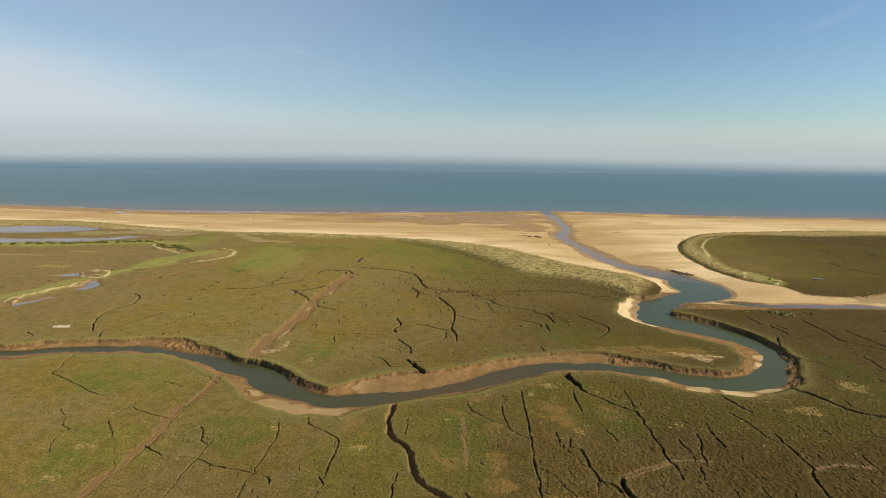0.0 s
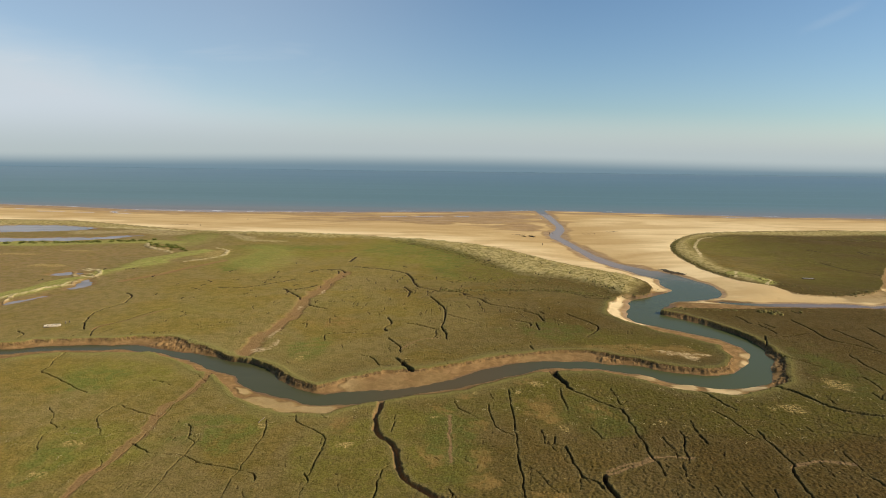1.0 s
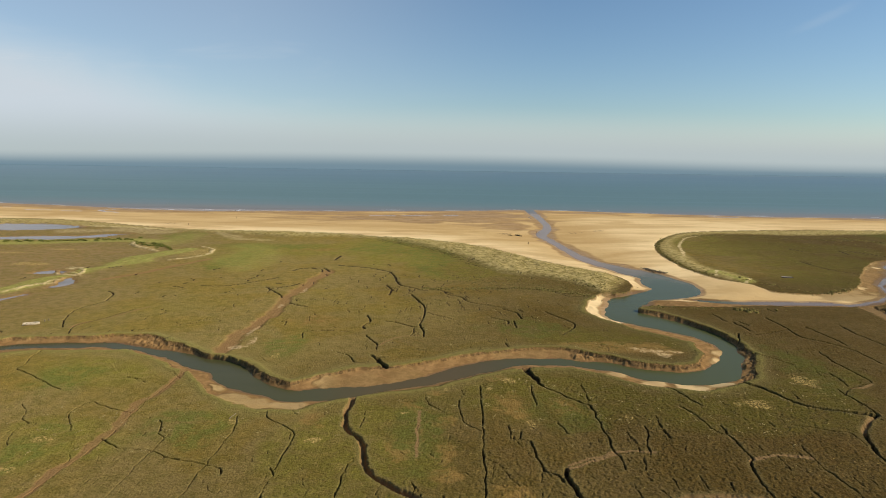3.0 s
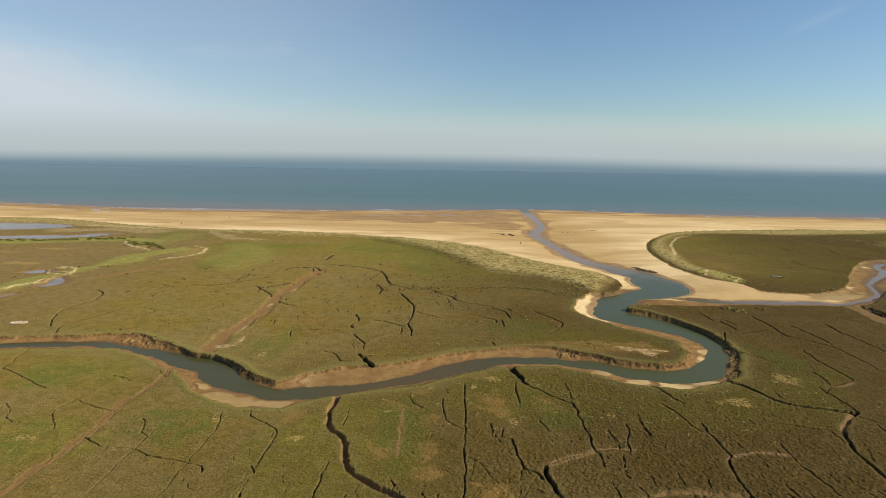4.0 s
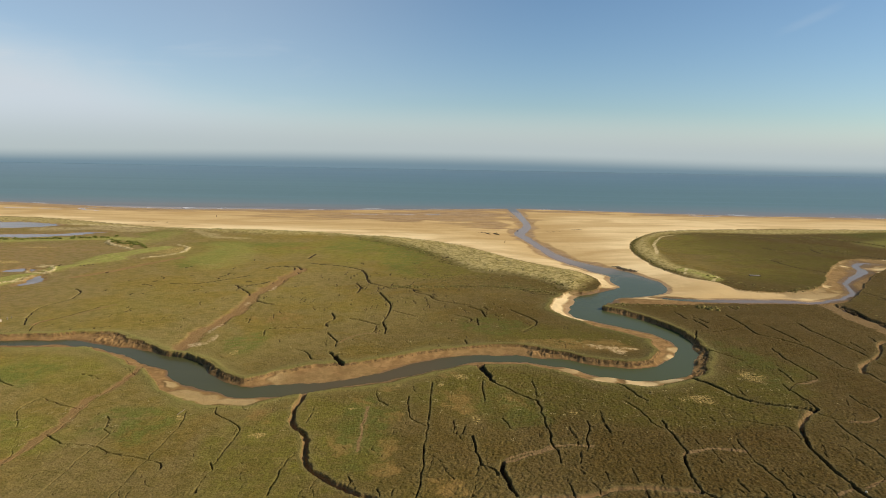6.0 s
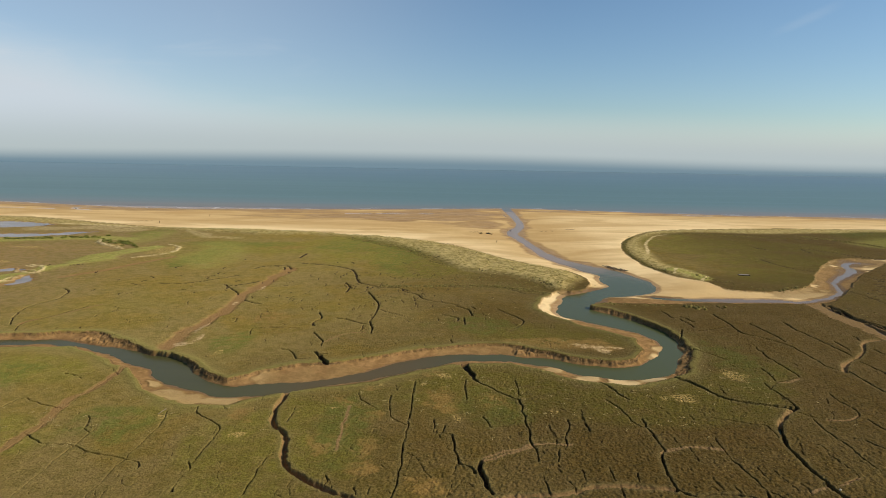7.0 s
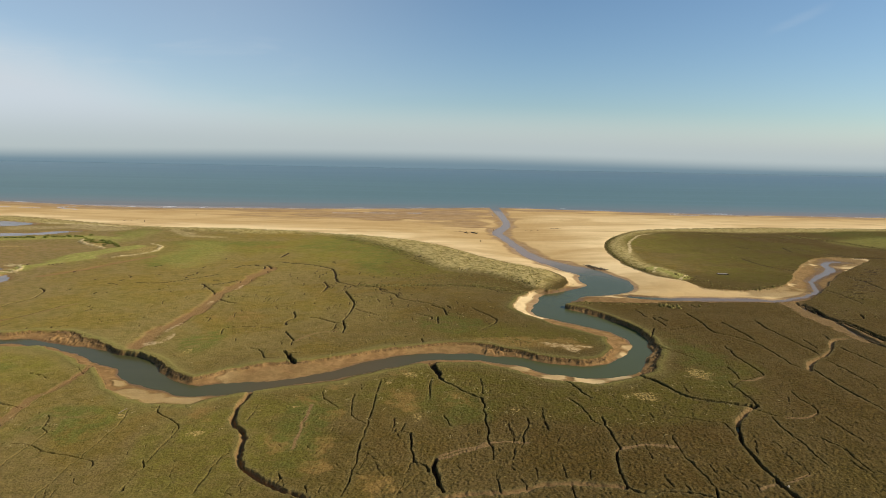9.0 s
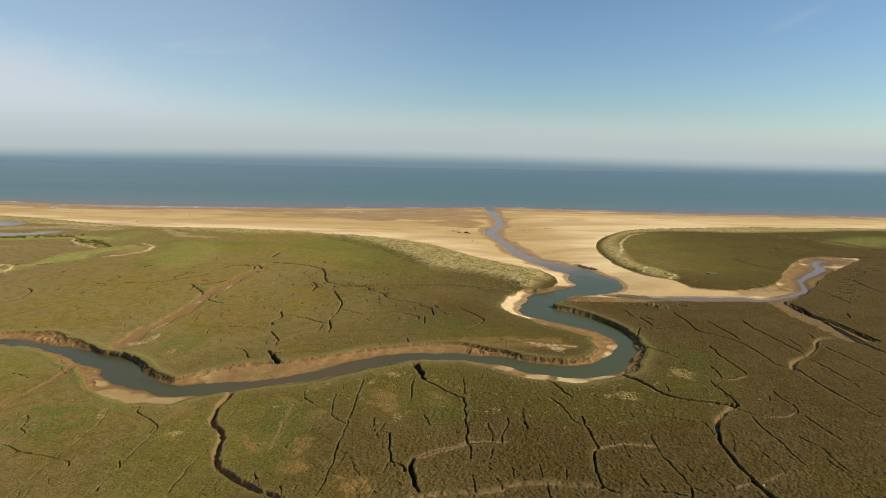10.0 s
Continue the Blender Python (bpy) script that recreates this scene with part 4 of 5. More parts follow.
        best = np.where(close < reach - 0.01, close, np.maximum(wide, reach)).astype(np.float32)
        return np.where(odd, -best, best)


def smooth_outline(points, stride=8.0):
    return [tuple(q) for q in flowing(points, stride)]


def shape_ground():
    s = Sheet()
    x, y = s.x, s.y
    masks = {}
    narrow = [(px, py, w * (0.95 - 0.2 * min(1, max(0, (py - 370) / 60)))) for px, py, w in INLET]
    water = s.near(narrow, 260, stride=14)
    thin = [(px, py, w * 0.8) for px, py, w in EAST]
    for line in (CREEK, CREEK_BEND, POOL, narrow, thin):
        water = s.near(line, 60, water)
    shore = np.interp(s.wx, *np.array(SHORE).T) - y + 10 * (lattice(x, y, 60, 9) - 0.5)
    water = np.minimum(water, shore)
    land = s.inside(LAND[:3] + smooth_outline(LAND[3:-2]) + LAND[-2:])
    trench = s.near(TRENCH, 40)
    trench = s.near(TRENCH_BEND, 40, trench)
    off = np.maximum(land, -trench)          # how far outside the dry land
    sandy_bank = np.zeros(x.shape, np.float32)
    for cx, cy, r in BARS:
        spot = s.window(cx - r * 2, cx + r * 2, cy - r * 2, cy + r * 2)
        d = np.hypot(s.wx[spot] - cx, s.wy[spot] - cy) / r + (lattice(x[spot], y[spot], 3, 16) - 0.5) * 0.7
        sandy_bank[spot] = np.maximum(sandy_bank[spot], step(d, 1.1, 0.6))
    bank = np.maximum(off, 0)
    gap = np.maximum(water, 0)
    fall = bank / np.maximum(bank + gap, 0.05)
    open_sand = step(land, 0.0, 1.5) * step(bank + gap, 12, 30)
    beach = sandy_bank * np.maximum(step(x, 52, 66), step(x, -25, -32))
    cliff = np.zeros(x.shape, np.float32)
    for cx, cy, r in CLIFFS:
        spot = s.window(cx - r * 2, cx + r * 2, cy - r * 2, cy + r * 2)
        d = np.hypot(x[spot] - cx, y[spot] - cy) / r + (lattice(x[spot], y[spot], 4, 41) - 0.5) * 0.6
        cliff[spot] = np.maximum(cliff[spot], step(d, 1.15, 0.6))
    cliff *= 1 - 0.9 * beach
    # a small broken step under the turf, then a smooth slope of mud
    share = (1 - open_sand) * (1 - 0.85 * beach) * (0.26 + 0.16 * lattice(x, y, 9, 18))
    drop = share * step(bank + 0.8 * (lattice(x, y, 0.8, 42) - 0.5), 0.1, 0.45) + (1 - share) * fall ** (0.95 + 1.4 * open_sand)
    z = 0.25 * open_sand * (1 - fall) + (WATER_TOP - 0.02) * drop
    # slumped blocks under the steep banks
    block = step(lattice(x, y, 1.5, 19), 0.5, 0.6) * 0.5 + step(lattice(x, y, 0.8, 20), 0.55, 0.65) * 0.3
    z += cliff * step(bank, 0.2, 0.9) * step(gap, 0.1, 1.2) * block * np.minimum(1.0, (gap + 0.2) * 0.5)
    z += (1 - open_sand) * step(bank, 0.3, 1.0) * step(gap, 0.2, 1.5) * (lattice(x, y, 1.8, 43) - 0.5) * 0.12
    z = np.where(water < 0, WATER_TOP - 0.06 + np.maximum(water * 0.22, -1.3) - np.clip(-shore - 10, 0, 400) * 0.012, z)
    z = np.where(off <= 0, MARSH_TOP, z)
    dry = step(off, 0.6, -0.6)               # 1 on the marsh, 0 off it
    # dunes
    west = s.inside(smooth_outline(DUNE_LINE) + smooth_outline(DUNE_BACK)[::-1] + [(-900, 548), (-900, 600)])
    east = s.inside(smooth_outline(EAST_DUNE) + smooth_outline(EAST_DUNE_BACK)[::-1])
    dune = np.minimum(west, east)
    rise = step(-dune, -1, 9)
    hummock = lattice(x, y, 9, 5) * 0.6 + lattice(x, y, 3.2, 6) * 0.4
    z += rise * (0.9 + 1.7 * hummock) * np.where(x > 135, 0.42, 0.35 + 0.65 * step(x, -260, -120)) * dry
    # plants and hollows of the marsh
    fade = np.clip(1.5 - y / 260, 0.28, 1) * step(y, 80, 97)
    tufts = (lattice(x, y, 0.5, 7) - 0.5) * 0.26 + (lattice(x, y, 1.7, 8) - 0.5) * 0.07 + (lattice(x, y, 0.36, 21) - 0.5) * 0.14
    rough = 0.35 + 0.4 * step(x + 80 * (lattice(x, y, 30, 17) - 0.5), -60, 90)
    heath = step(x + 80 * (lattice(x, y, 30, 17) - 0.5), -40, 80)
    tongue = step(y, 180, 215) * step(x, 118, 92)
    heath *= 1 - 0.7 * tongue
    rough *= 1 - 0.4 * tongue
    rough *= 1 - 0.55 * np.exp(-((off + 3.0) / 3.0) ** 2) * (trench < 10)
    z += dry * (1 - rise) * (tufts * fade * rough + heath * fade * (lattice(x, y * 0.7, 0.45, 45) - 0.5) * 0.22 + (lattice(x, y, 17, 10) - 0.5) * 0.35)
    z += (1 - dry) * step(gap, 0.5, 7) * ((lattice(x, y, 2.5, 11) - 0.5) * 0.16 + (lattice(x, y, 12, 12) - 0.5) * 0.3 * open_sand)
    # lip of the bank
    lip = np.exp(-((off + 1.5) / 1.3) ** 2) * (trench < 10)
    z += 0.28 * lip
    mud = step(off + 0.5 * (lattice(x, y, 0.9, 30) - 0.5), -0.3, 0.1) * (1 - step(land, -2, 2))
    masks["lip"] = lip * dry
    # dark band along the step: the undercut's shade, put into the mud colour
    masks["scarp_shade"] = step(off, -0.1, 0.15) * step(bank + 0.8 * (lattice(x, y, 0.8, 42) - 0.5), 0.75 + 1.3 * cliff, 0.35 + 0.5 * cliff) * step(lattice(x, y, 1.1, 44) + 0.4 * lattice(x, y, 8, 18) + 0.5 * cliff, 0.3, 0.6) * (1 - open_sand) * (1 - 0.8 * beach) * (1 - step(land, -2, 2))
    path = np.zeros(x.shape, np.float32)
    # narrow creeks
    cut, rim = np.zeros(x.shape, np.float32), np.zeros(x.shape, np.float32)
    work = np.full(x.shape, 9.0, np.float32)
    vary = 0.6 + 0.8 * lattice(x, y, 4, 14)
    broad, silt_shade = np.zeros(x.shape, np.float32), np.zeros(x.shape, np.float32)
    jag = 0.15 * (lattice(x, y, 0.8, 24) - 0.5)
    for width, depth, points in RILLS:
        p = np.array(points)
        spot = s.window(p[:, 0].min() - 6, p[:, 0].max() + 6, p[:, 1].min() - 6, p[:, 1].max() + 6)
        if spot is None:
            continue
        work[spot] = 9.0
        d = s.near([(*q, 0.0) for q in points], 3.5, work, 2.0, True)[spot] + jag[spot] * (1.0 if width < 2.5 else 3.5)
        half = np.maximum((0.06 + width * (0.112 if width < 1.9 else 0.25)) * vary[spot], np.minimum(s.cell[spot[0]] * (0.2 if width < 0.3 else 0.34 if width < 0.6 else 0.45), 0.6 if width < 0.8 else 0.95))
        rim[spot] = np.maximum(rim[spot], step(d, half + 1.5, half + 0.2) * min(1.0, 0.1 + width * 0.55))
        if depth < 0.4:
            path[spot] = np.maximum(path[spot], step(d, 0.25 + 0.3 * width, 0.1 + 0.12 * width))
            continue
        if width > 2.5:
            broad[spot] = np.maximum(broad[spot], step(d, half + 0.2, half - 0.5))
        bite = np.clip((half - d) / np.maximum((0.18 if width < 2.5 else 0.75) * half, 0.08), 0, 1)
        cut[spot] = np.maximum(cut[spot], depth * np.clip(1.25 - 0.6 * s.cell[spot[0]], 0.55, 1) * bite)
        silt_shade[spot] = np.maximum(silt_shade[spot], bite)
    z -= cut * dry
    for width, depth, points in TRACKS:
        d = s.near([(*p, 0.0) for p in points], width + 3)
        run = step(d + width * 0.3 * (lattice(x, y, 3, 27) - 0.5), width * 0.62, width * 0.3)
        z -= depth * run * dry + run * dry * tufts * fade * rough * 0.85
        path = np.maximum(path, run * (0.75 + 0.25 * lattice(x, y, 5, 22)))
    # mask of the shade painted on crack floors, wider farther out
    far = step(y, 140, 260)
    masks["silt_shade"] = step(silt_shade, 0.35 - 0.2 * far, 0.9 - 0.35 * far) * (1 - broad) * dry
    masks["path"] = np.maximum(path, broad) * dry
    for points in PONDS:
        d = s.near(points, 14) + 7 * (lattice(x, y, 13, 28) - 0.5) * step(y, 380, 450) + 5 * (lattice(x, y, 4.5, 29) - 0.5)
        z = np.where(d < 8, np.minimum(z, POND_TOP + np.clip(d * 0.12, -0.5, 0.6)), z)
        mud = np.maximum(mud, step(d, 4.5, 0.5) * 0.75)
    masks["lush"], masks["straw"] = np.zeros(x.shape, np.float32), np.zeros(x.shape, np.float32)
    for kind, width, height, points in BELTS:
        d = s.near([(*p, 0.0) for p in points], width + 4) + width * 0.5 * (lattice(x, y, width, 23) - 0.5)
        run = step(d, width * 0.6, width * 0.25)
        masks[kind] = np.maximum(masks[kind], run * (0.45 if width > (30 if kind == "lush" else 10) else 1.0))
        z += height * run
    masks["sand"] = np.maximum(step(land, -0.6, 0.8), (1 - dry) * sandy_bank * (0.7 + 0.3 * lattice(x, y, 5, 25)) * (0.3 + 0.7 * np.maximum(step(x, 52, 66), 0.75 * step(x, -22, -30))))
    for cx, cy, rx, ry, most in ((108, 301, 11, 7, 1), (115, 303, 6, 4, 1), (97, 293, 8, 5, 1), (136, 288, 12, 3, 1), (262, 345, 44, 52, 0.95), (310, 398, 30, 20, 0.8), (225, 300, 30, 18, 0.5)):
        r = np.hypot((s.wx - cx) / rx, (s.wy - cy) / ry) + (lattice(x, y, 4, 26) - 0.5) * 0.7
        clay = step(r, 1.2, 0.7) * (1 - dry) * most
        mud = np.maximum(mud, clay)
        masks["sand"] *= 1 - clay * 0.85
    # the south side of the eastern channel is red-brown mud, not sand
    line = np.array([(95, 280), (112, 286), (133, 283)] + [p[:2] for p in EAST[1:]])
    south = step(np.interp(x, *line.T) - s.wy, -1.5, 1.0) * step(x, 96, 104) * step(x, 245, 225) * step(y, 250, 256)
    mud = np.maximum(mud, south * (1 - dry))
    masks["sand"] *= 1 - south * 0.92
    masks["mud"] = mud * (1 - masks["sand"])
    streak = lattice(x * 0.14, y, 9, 46)
    band = np.interp(x, (-600, -450, -250, -60, 60, 125, 150, 260, 600), (85, 85, 55, 40, 60, 60, 30, 26, 30))
    wet = np.maximum(step(water + 8 * step(y, 330, 400) * (lattice(x, y, 11, 47) - 0.5), 6 + 9 * step(y, 330, 400), 1), 0.95 * step(shore + 20 * (streak - 0.5), band, band * 0.3))
    for cx, cy, rx, ry, most in WETS:
        r = np.hypot((x - cx) / rx, (y - cy) / ry) + (streak - 0.5) * 0.7 + (lattice(x, y, 26, 48) - 0.5) * 0.5
        wet = np.maximum(wet, most * step(r, 1.2, 0.6) * (0.75 + 0.25 * streak))
    film = np.zeros(x.shape, np.float32)
    for width, points in FILMS:
        d = s.near([(*p, 0.0) for p in points], width * 2) + width * 0.8 * (lattice(x * 0.3, y, 7, 49) - 0.5)
        film = np.maximum(film, step(d, width * 0.55, width * 0.25))
    masks["film"] = np.maximum(film, step(shore, 7, 1) * 0.8) * (land > 0)
    masks["wet"] = np.where(water < 0, 1.0, np.where(land > 0, wet, step(fall, 0.45 + 0.35 * sandy_bank, 1.05)))
    masks["dune"] = rise * dry
    masks["crest"] = np.maximum(step(land + 30 * (streak - 0.5), 46, 2), 0.75 * step(x, 125, 175) * step(shore, 50, 130)) * (land > 0)
    masks["crest"] = np.maximum(masks["crest"], sandy_bank * (0.9 * step(x, 52, 66) + 0.3 * step(x, -22, -30)))
    masks["rim"] = np.maximum(rim * 0.5, 0.45 * np.exp(-((off + 3.0) / 2.8) ** 2) * (trench < 10)) * dry
    for kind in ("green", "brown", "pale", "bare", "sward"):
        masks[kind] = np.zeros(x.shape, np.float32)
    for kind, cx, cy, rx, ry in COVERS:
        spot = s.window(cx - rx * 2, cx + rx * 2, cy - ry * 2, cy + ry * 2)
        r = np.hypot((s.wx[spot] - cx) / rx, (s.wy[spot] - cy) / ry) + (lattice(x[spot], y[spot], max(rx, 2) * 0.5, 15) - 0.5) * 0.9
        masks[kind][spot] = np.maximum(masks[kind][spot], step(r, 1.15, 0.55))
    return s, z, masks


def sheet_object(name, s, z, masks, material):
    rows, cols = s.x.shape
    co = np.stack([s.x, s.y, z], axis=-1).reshape(-1, 3).astype(np.float32)
    i = (np.arange(rows - 1)[:, None] * cols + np.arange(cols - 1)[None, :]).ravel()
    quads = np.stack([i, i + 1, i + cols + 1, i + cols], axis=1).astype(np.int32)
    me = bpy.data.meshes.new(name)
    me.vertices.add(len(co))
    me.vertices.foreach_set("co", co.ravel())
    me.loops.add(quads.size)
    me.loops.foreach_set("vertex_index", quads.ravel())
    me.polygons.add(len(quads))
    me.polygons.foreach_set("loop_start", np.arange(0, quads.size, 4, dtype=np.int32))
    me.update(calc_edges=True)
    for key, values in masks.items():
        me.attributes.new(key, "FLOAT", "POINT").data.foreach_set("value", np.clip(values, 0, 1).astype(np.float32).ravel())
    me.materials.append(material)
    return new(name, me)


def flat(name, x0, x1, y0, y1, z, material, label, category):
    me = bpy.data.meshes.new(name)
    me.from_pydata([(x0, y0, z), (x1, y0, z), (x1, y1, z), (x0, y1, z)], [], [(0, 1, 2, 3)])
    me.materials.append(material)
    return tagged(new(name, me), label, category, kind="structure")


GRID, HEIGHT, MASKS = shape_ground()
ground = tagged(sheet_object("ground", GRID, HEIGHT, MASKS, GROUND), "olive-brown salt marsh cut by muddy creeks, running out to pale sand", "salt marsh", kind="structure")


def ground_at(x, y):
    r = int(np.clip(np.searchsorted(GRID.rows, y), 1, len(GRID.rows) - 1))
    c = int(np.clip(np.searchsorted(GRID.cols, (x - GRID.middle[r]) / GRID.half[r]), 1, len(GRID.cols) - 1))
    return float(HEIGHT[r, c])


flat("water_creek", -600, 600, 90, 740, WATER_TOP, MUD_WATER, "still grey-green tidal water in a winding creek", "creek water")
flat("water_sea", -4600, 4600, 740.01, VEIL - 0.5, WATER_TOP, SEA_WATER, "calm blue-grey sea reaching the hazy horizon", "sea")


def pond(points):
    line = flowing(points, 4.0)
    way = np.gradient(line[:, :2], axis=0)
    way /= np.linalg.norm(way, axis=1)[:, None]
    side = np.stack([-way[:, 1], way[:, 0]], axis=1) * (line[:, 2:3] + 6.0)
    ring = np.vstack([line[:, :2] + side, (line[:, :2] - side)[::-1]])
    me = bpy.data.meshes.new("water_pond")
    k = len(line)
    me.from_pydata([(px, py, POND_TOP) for px, py in ring], [], [(i, i + 1, 2 * k - 2 - i, 2 * k - 1 - i) for i in range(k - 1)])
    me.materials.append(POND_WATER)
    return tagged(new("water_pond", me), "shallow blue pool of water lying in the marsh", "pond", kind="structure")


for points in PONDS:
    pond(points)


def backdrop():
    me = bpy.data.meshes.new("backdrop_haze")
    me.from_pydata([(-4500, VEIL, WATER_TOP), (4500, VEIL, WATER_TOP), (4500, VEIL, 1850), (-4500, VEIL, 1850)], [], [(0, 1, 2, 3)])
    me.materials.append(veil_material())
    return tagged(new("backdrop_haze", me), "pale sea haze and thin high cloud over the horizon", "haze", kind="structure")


backdrop()


# ---- things ----
def part(name, bm, material, parent, label=""):
    """Links a bmesh as one mesh object under a thing or a part."""
    me = bpy.data.meshes.new(name)
    bm.to_mesh(me)
    bm.free()
    me.materials.append(material)
    ob = new(name, me)
    ob.parent = parent
    return tagged(ob, label) if label else ob


def plain(name, dark, light, grain, rough=0.85, stretch=None):
    n = Nodes(name)
    n.place = n.tree.nodes.new("ShaderNodeTexCoord").outputs["Object"]
    wear = n.noise(grain, 5, 0.7, stretch=stretch)
    n.bump(wear, 0.4, grain * 0.1)
    return n.done(n.mix(n.ramp(wear, 0.3, 0.7), dark, light), rough, 0.2)


WEATHERED = plain("weathered_wood", (0.16, 0.125, 0.085), (0.34, 0.28, 0.20), 0.25, stretch=(0.15, 1, 1))
SOAKED = plain("dark_soaked_wood", (0.035, 0.025, 0.016), (0.09, 0.065, 0.042), 0.3)
PALE_PAINT = plain("faded_cream_paint", (0.46, 0.385, 0.26), (0.62, 0.53, 0.38), 0.6)
GREYED = plain("greyed_planks", (0.20, 0.175, 0.15), (0.36, 0.32, 0.285), 0.3)


def box_in(bm, size, at, turn=0.0, bevel=0.0):
    made = bmesh.ops.create_cube(bm, size=1.0, matrix=Matrix.Translation(at) @ Matrix.Rotation(turn, 4, "Z") @ Matrix.Diagonal((*size, 1)))
    if bevel:
        edges = {e for v in made["verts"] for e in v.link_edges}
        bmesh.ops.bevel(bm, geom=list(edges), offset=bevel, segments=1, affect="EDGES")


def boat_shell(length, beam, depth, thick):
    """An open punt, pointed at the bow and square at the stern."""
    bm = bmesh.new()
    stations, rings = 14, []
    for i in range(stations):
        t = i / (stations - 1)
        half = beam * 0.5 * (1 - max(0.0, (t - 0.45) / 0.55) ** 2.2) * (0.86 + 0.14 * min(1, t * 4)) + 0.02
        sheer, keel = depth * (1 + 0.35 * t ** 3), 0.25 * depth * max(0.0, t - 0.7) ** 1.5
        px = (t - 0.5) * length
        outer = [(px, s * half * w, keel + (sheer - keel) * h) for s, w, h in ((-1, 1, 1), (-1, 0.95, 0.45), (-1, 0.7, 0.05), (1, 0.7, 0.05), (1, 0.95, 0.45), (1, 1, 1))]
        inner = [(px, py * 0.93, max(pz, keel + thick) + (0 if k in (0, 5) else thick)) for k, (px, py, pz) in enumerate(outer)]
        rings.append([bm.verts.new(v) for v in outer + inner[::-1]])
    for a, b in zip(rings[:-1], rings[1:]):
        for k in range(12):
            bm.faces.new((a[k], a[(k + 1) % 12], b[(k + 1) % 12], b[k]))
    bm.faces.new(rings[0])
    bm.faces.new(rings[-1][::-1])
    bmesh.ops.recalc_face_normals(bm, faces=bm.faces)
    return bm


def stranded_boat(x, y, turn):
    boat = new("boat")
    part("hull", boat_shell(5.6, 1.9, 0.75, 0.05), PALE_PAINT, boat)
    for at, width in ((-1.5, 1.5), (-0.1, 1.7), (1.3, 1.3)):
        bm = bmesh.new()
        box_in(bm, (0.28, width, 0.04), (at, 0, 0.5), bevel=0.01)
        part("thwart", bm, WEATHERED, boat)
    bm = bmesh.new()
    box_in(bm, (4.6, 1.1, 0.03), (-0.4, 0, 0.12), bevel=0.01)
    part("floorboards", bm, PALE_PAINT, boat)
    boat.matrix_world = pose(x, y, ground_at(x, y) + 0.02, 5, 2, turn)
    return tagged(boat, "small faded cream open boat lying stranded on the marsh", "boat")


def pole(name, x, y, height, radius, lean, label, category, group="", material=None):
    bm = bmesh.new()
    for k in range(5):
        t = k / 4
        bmesh.ops.create_circle(bm, segments=8, radius=radius * (1.1 - 0.25 * t), matrix=Matrix.Translation((0.04 * math.sin(5 * t), 0.03 * t, -0.4 + (height + 0.4) * t)))
    bm.verts.ensure_lookup_table()
    for k in range(4):
        for j in range(8):
            bm.faces.new([bm.verts[k * 8 + j], bm.verts[k * 8 + (j + 1) % 8], bm.verts[k * 8 + 8 + (j + 1) % 8], bm.verts[k * 8 + 8 + j]])
    bm.faces.new([bm.verts[32 + j] for j in range(8)])
    me = bpy.data.meshes.new(name)
    bm.to_mesh(me)
    bm.free()
    me.materials.append(material or SOAKED)
    ob = new(name, me)
    ob.matrix_world = pose(x, y, ground_at(x, y), lean, lean * 0.6, lean * 31)
    return tagged(ob, label, category, group)


def sunken_raft(x, y, turn):
    raft = new("wooden_raft")
    plank = bpy.data.meshes.new("plank")
    bm = bmesh.new()
    box_in(bm, (0.36, 2.0, 0.07), (0, 0, 0), bevel=0.015)
    bm.to_mesh(plank)
    bm.free()
    plank.materials.append(GREYED)
    for i in range(14):
        ob = new("plank", plank)
        ob.parent = raft
        ob.matrix_local = pose(-2.9 + i * 0.415, chance.uniform(-0.05, 0.05), 0.42, 0, 0, chance.uniform(-1.5, 1.5))
    for side in (-0.8, 0.0, 0.8):
        bm = bmesh.new()
        box_in(bm, (6.3, 0.2, 0.36), (0, side, 0.2), bevel=0.02)
        part("bearer", bm, SOAKED, raft)
    raft.matrix_world = pose(x, y, ground_at(x, y) + 0.02, 3, 0, turn)
    return tagged(raft, "grey weathered plank raft lying on the marsh", "raft")


def limb(bm, points, radii, sides=7):
    """A bent, tapering branch."""
    rings = []
    for k, p in enumerate(points):
        p = Vector(p)
        way = (Vector(points[min(k + 1, len(points) - 1)]) - Vector(points[max(k - 1, 0)])).normalized()
        turn = way.to_track_quat("Z", "Y").to_matrix()
        rings.append([bm.verts.new(p + turn @ Vector((math.cos(a) * radii[k], math.sin(a) * radii[k], 0))) for a in (2 * math.pi * j / sides for j in range(sides))])
    for a, b in zip(rings[:-1], rings[1:]):
        for j in range(sides):
            bm.faces.new((a[j], a[(j + 1) % sides], b[(j + 1) % sides], b[j]))
    bm.faces.new(rings[0][::-1])
    bm.faces.new(rings[-1])


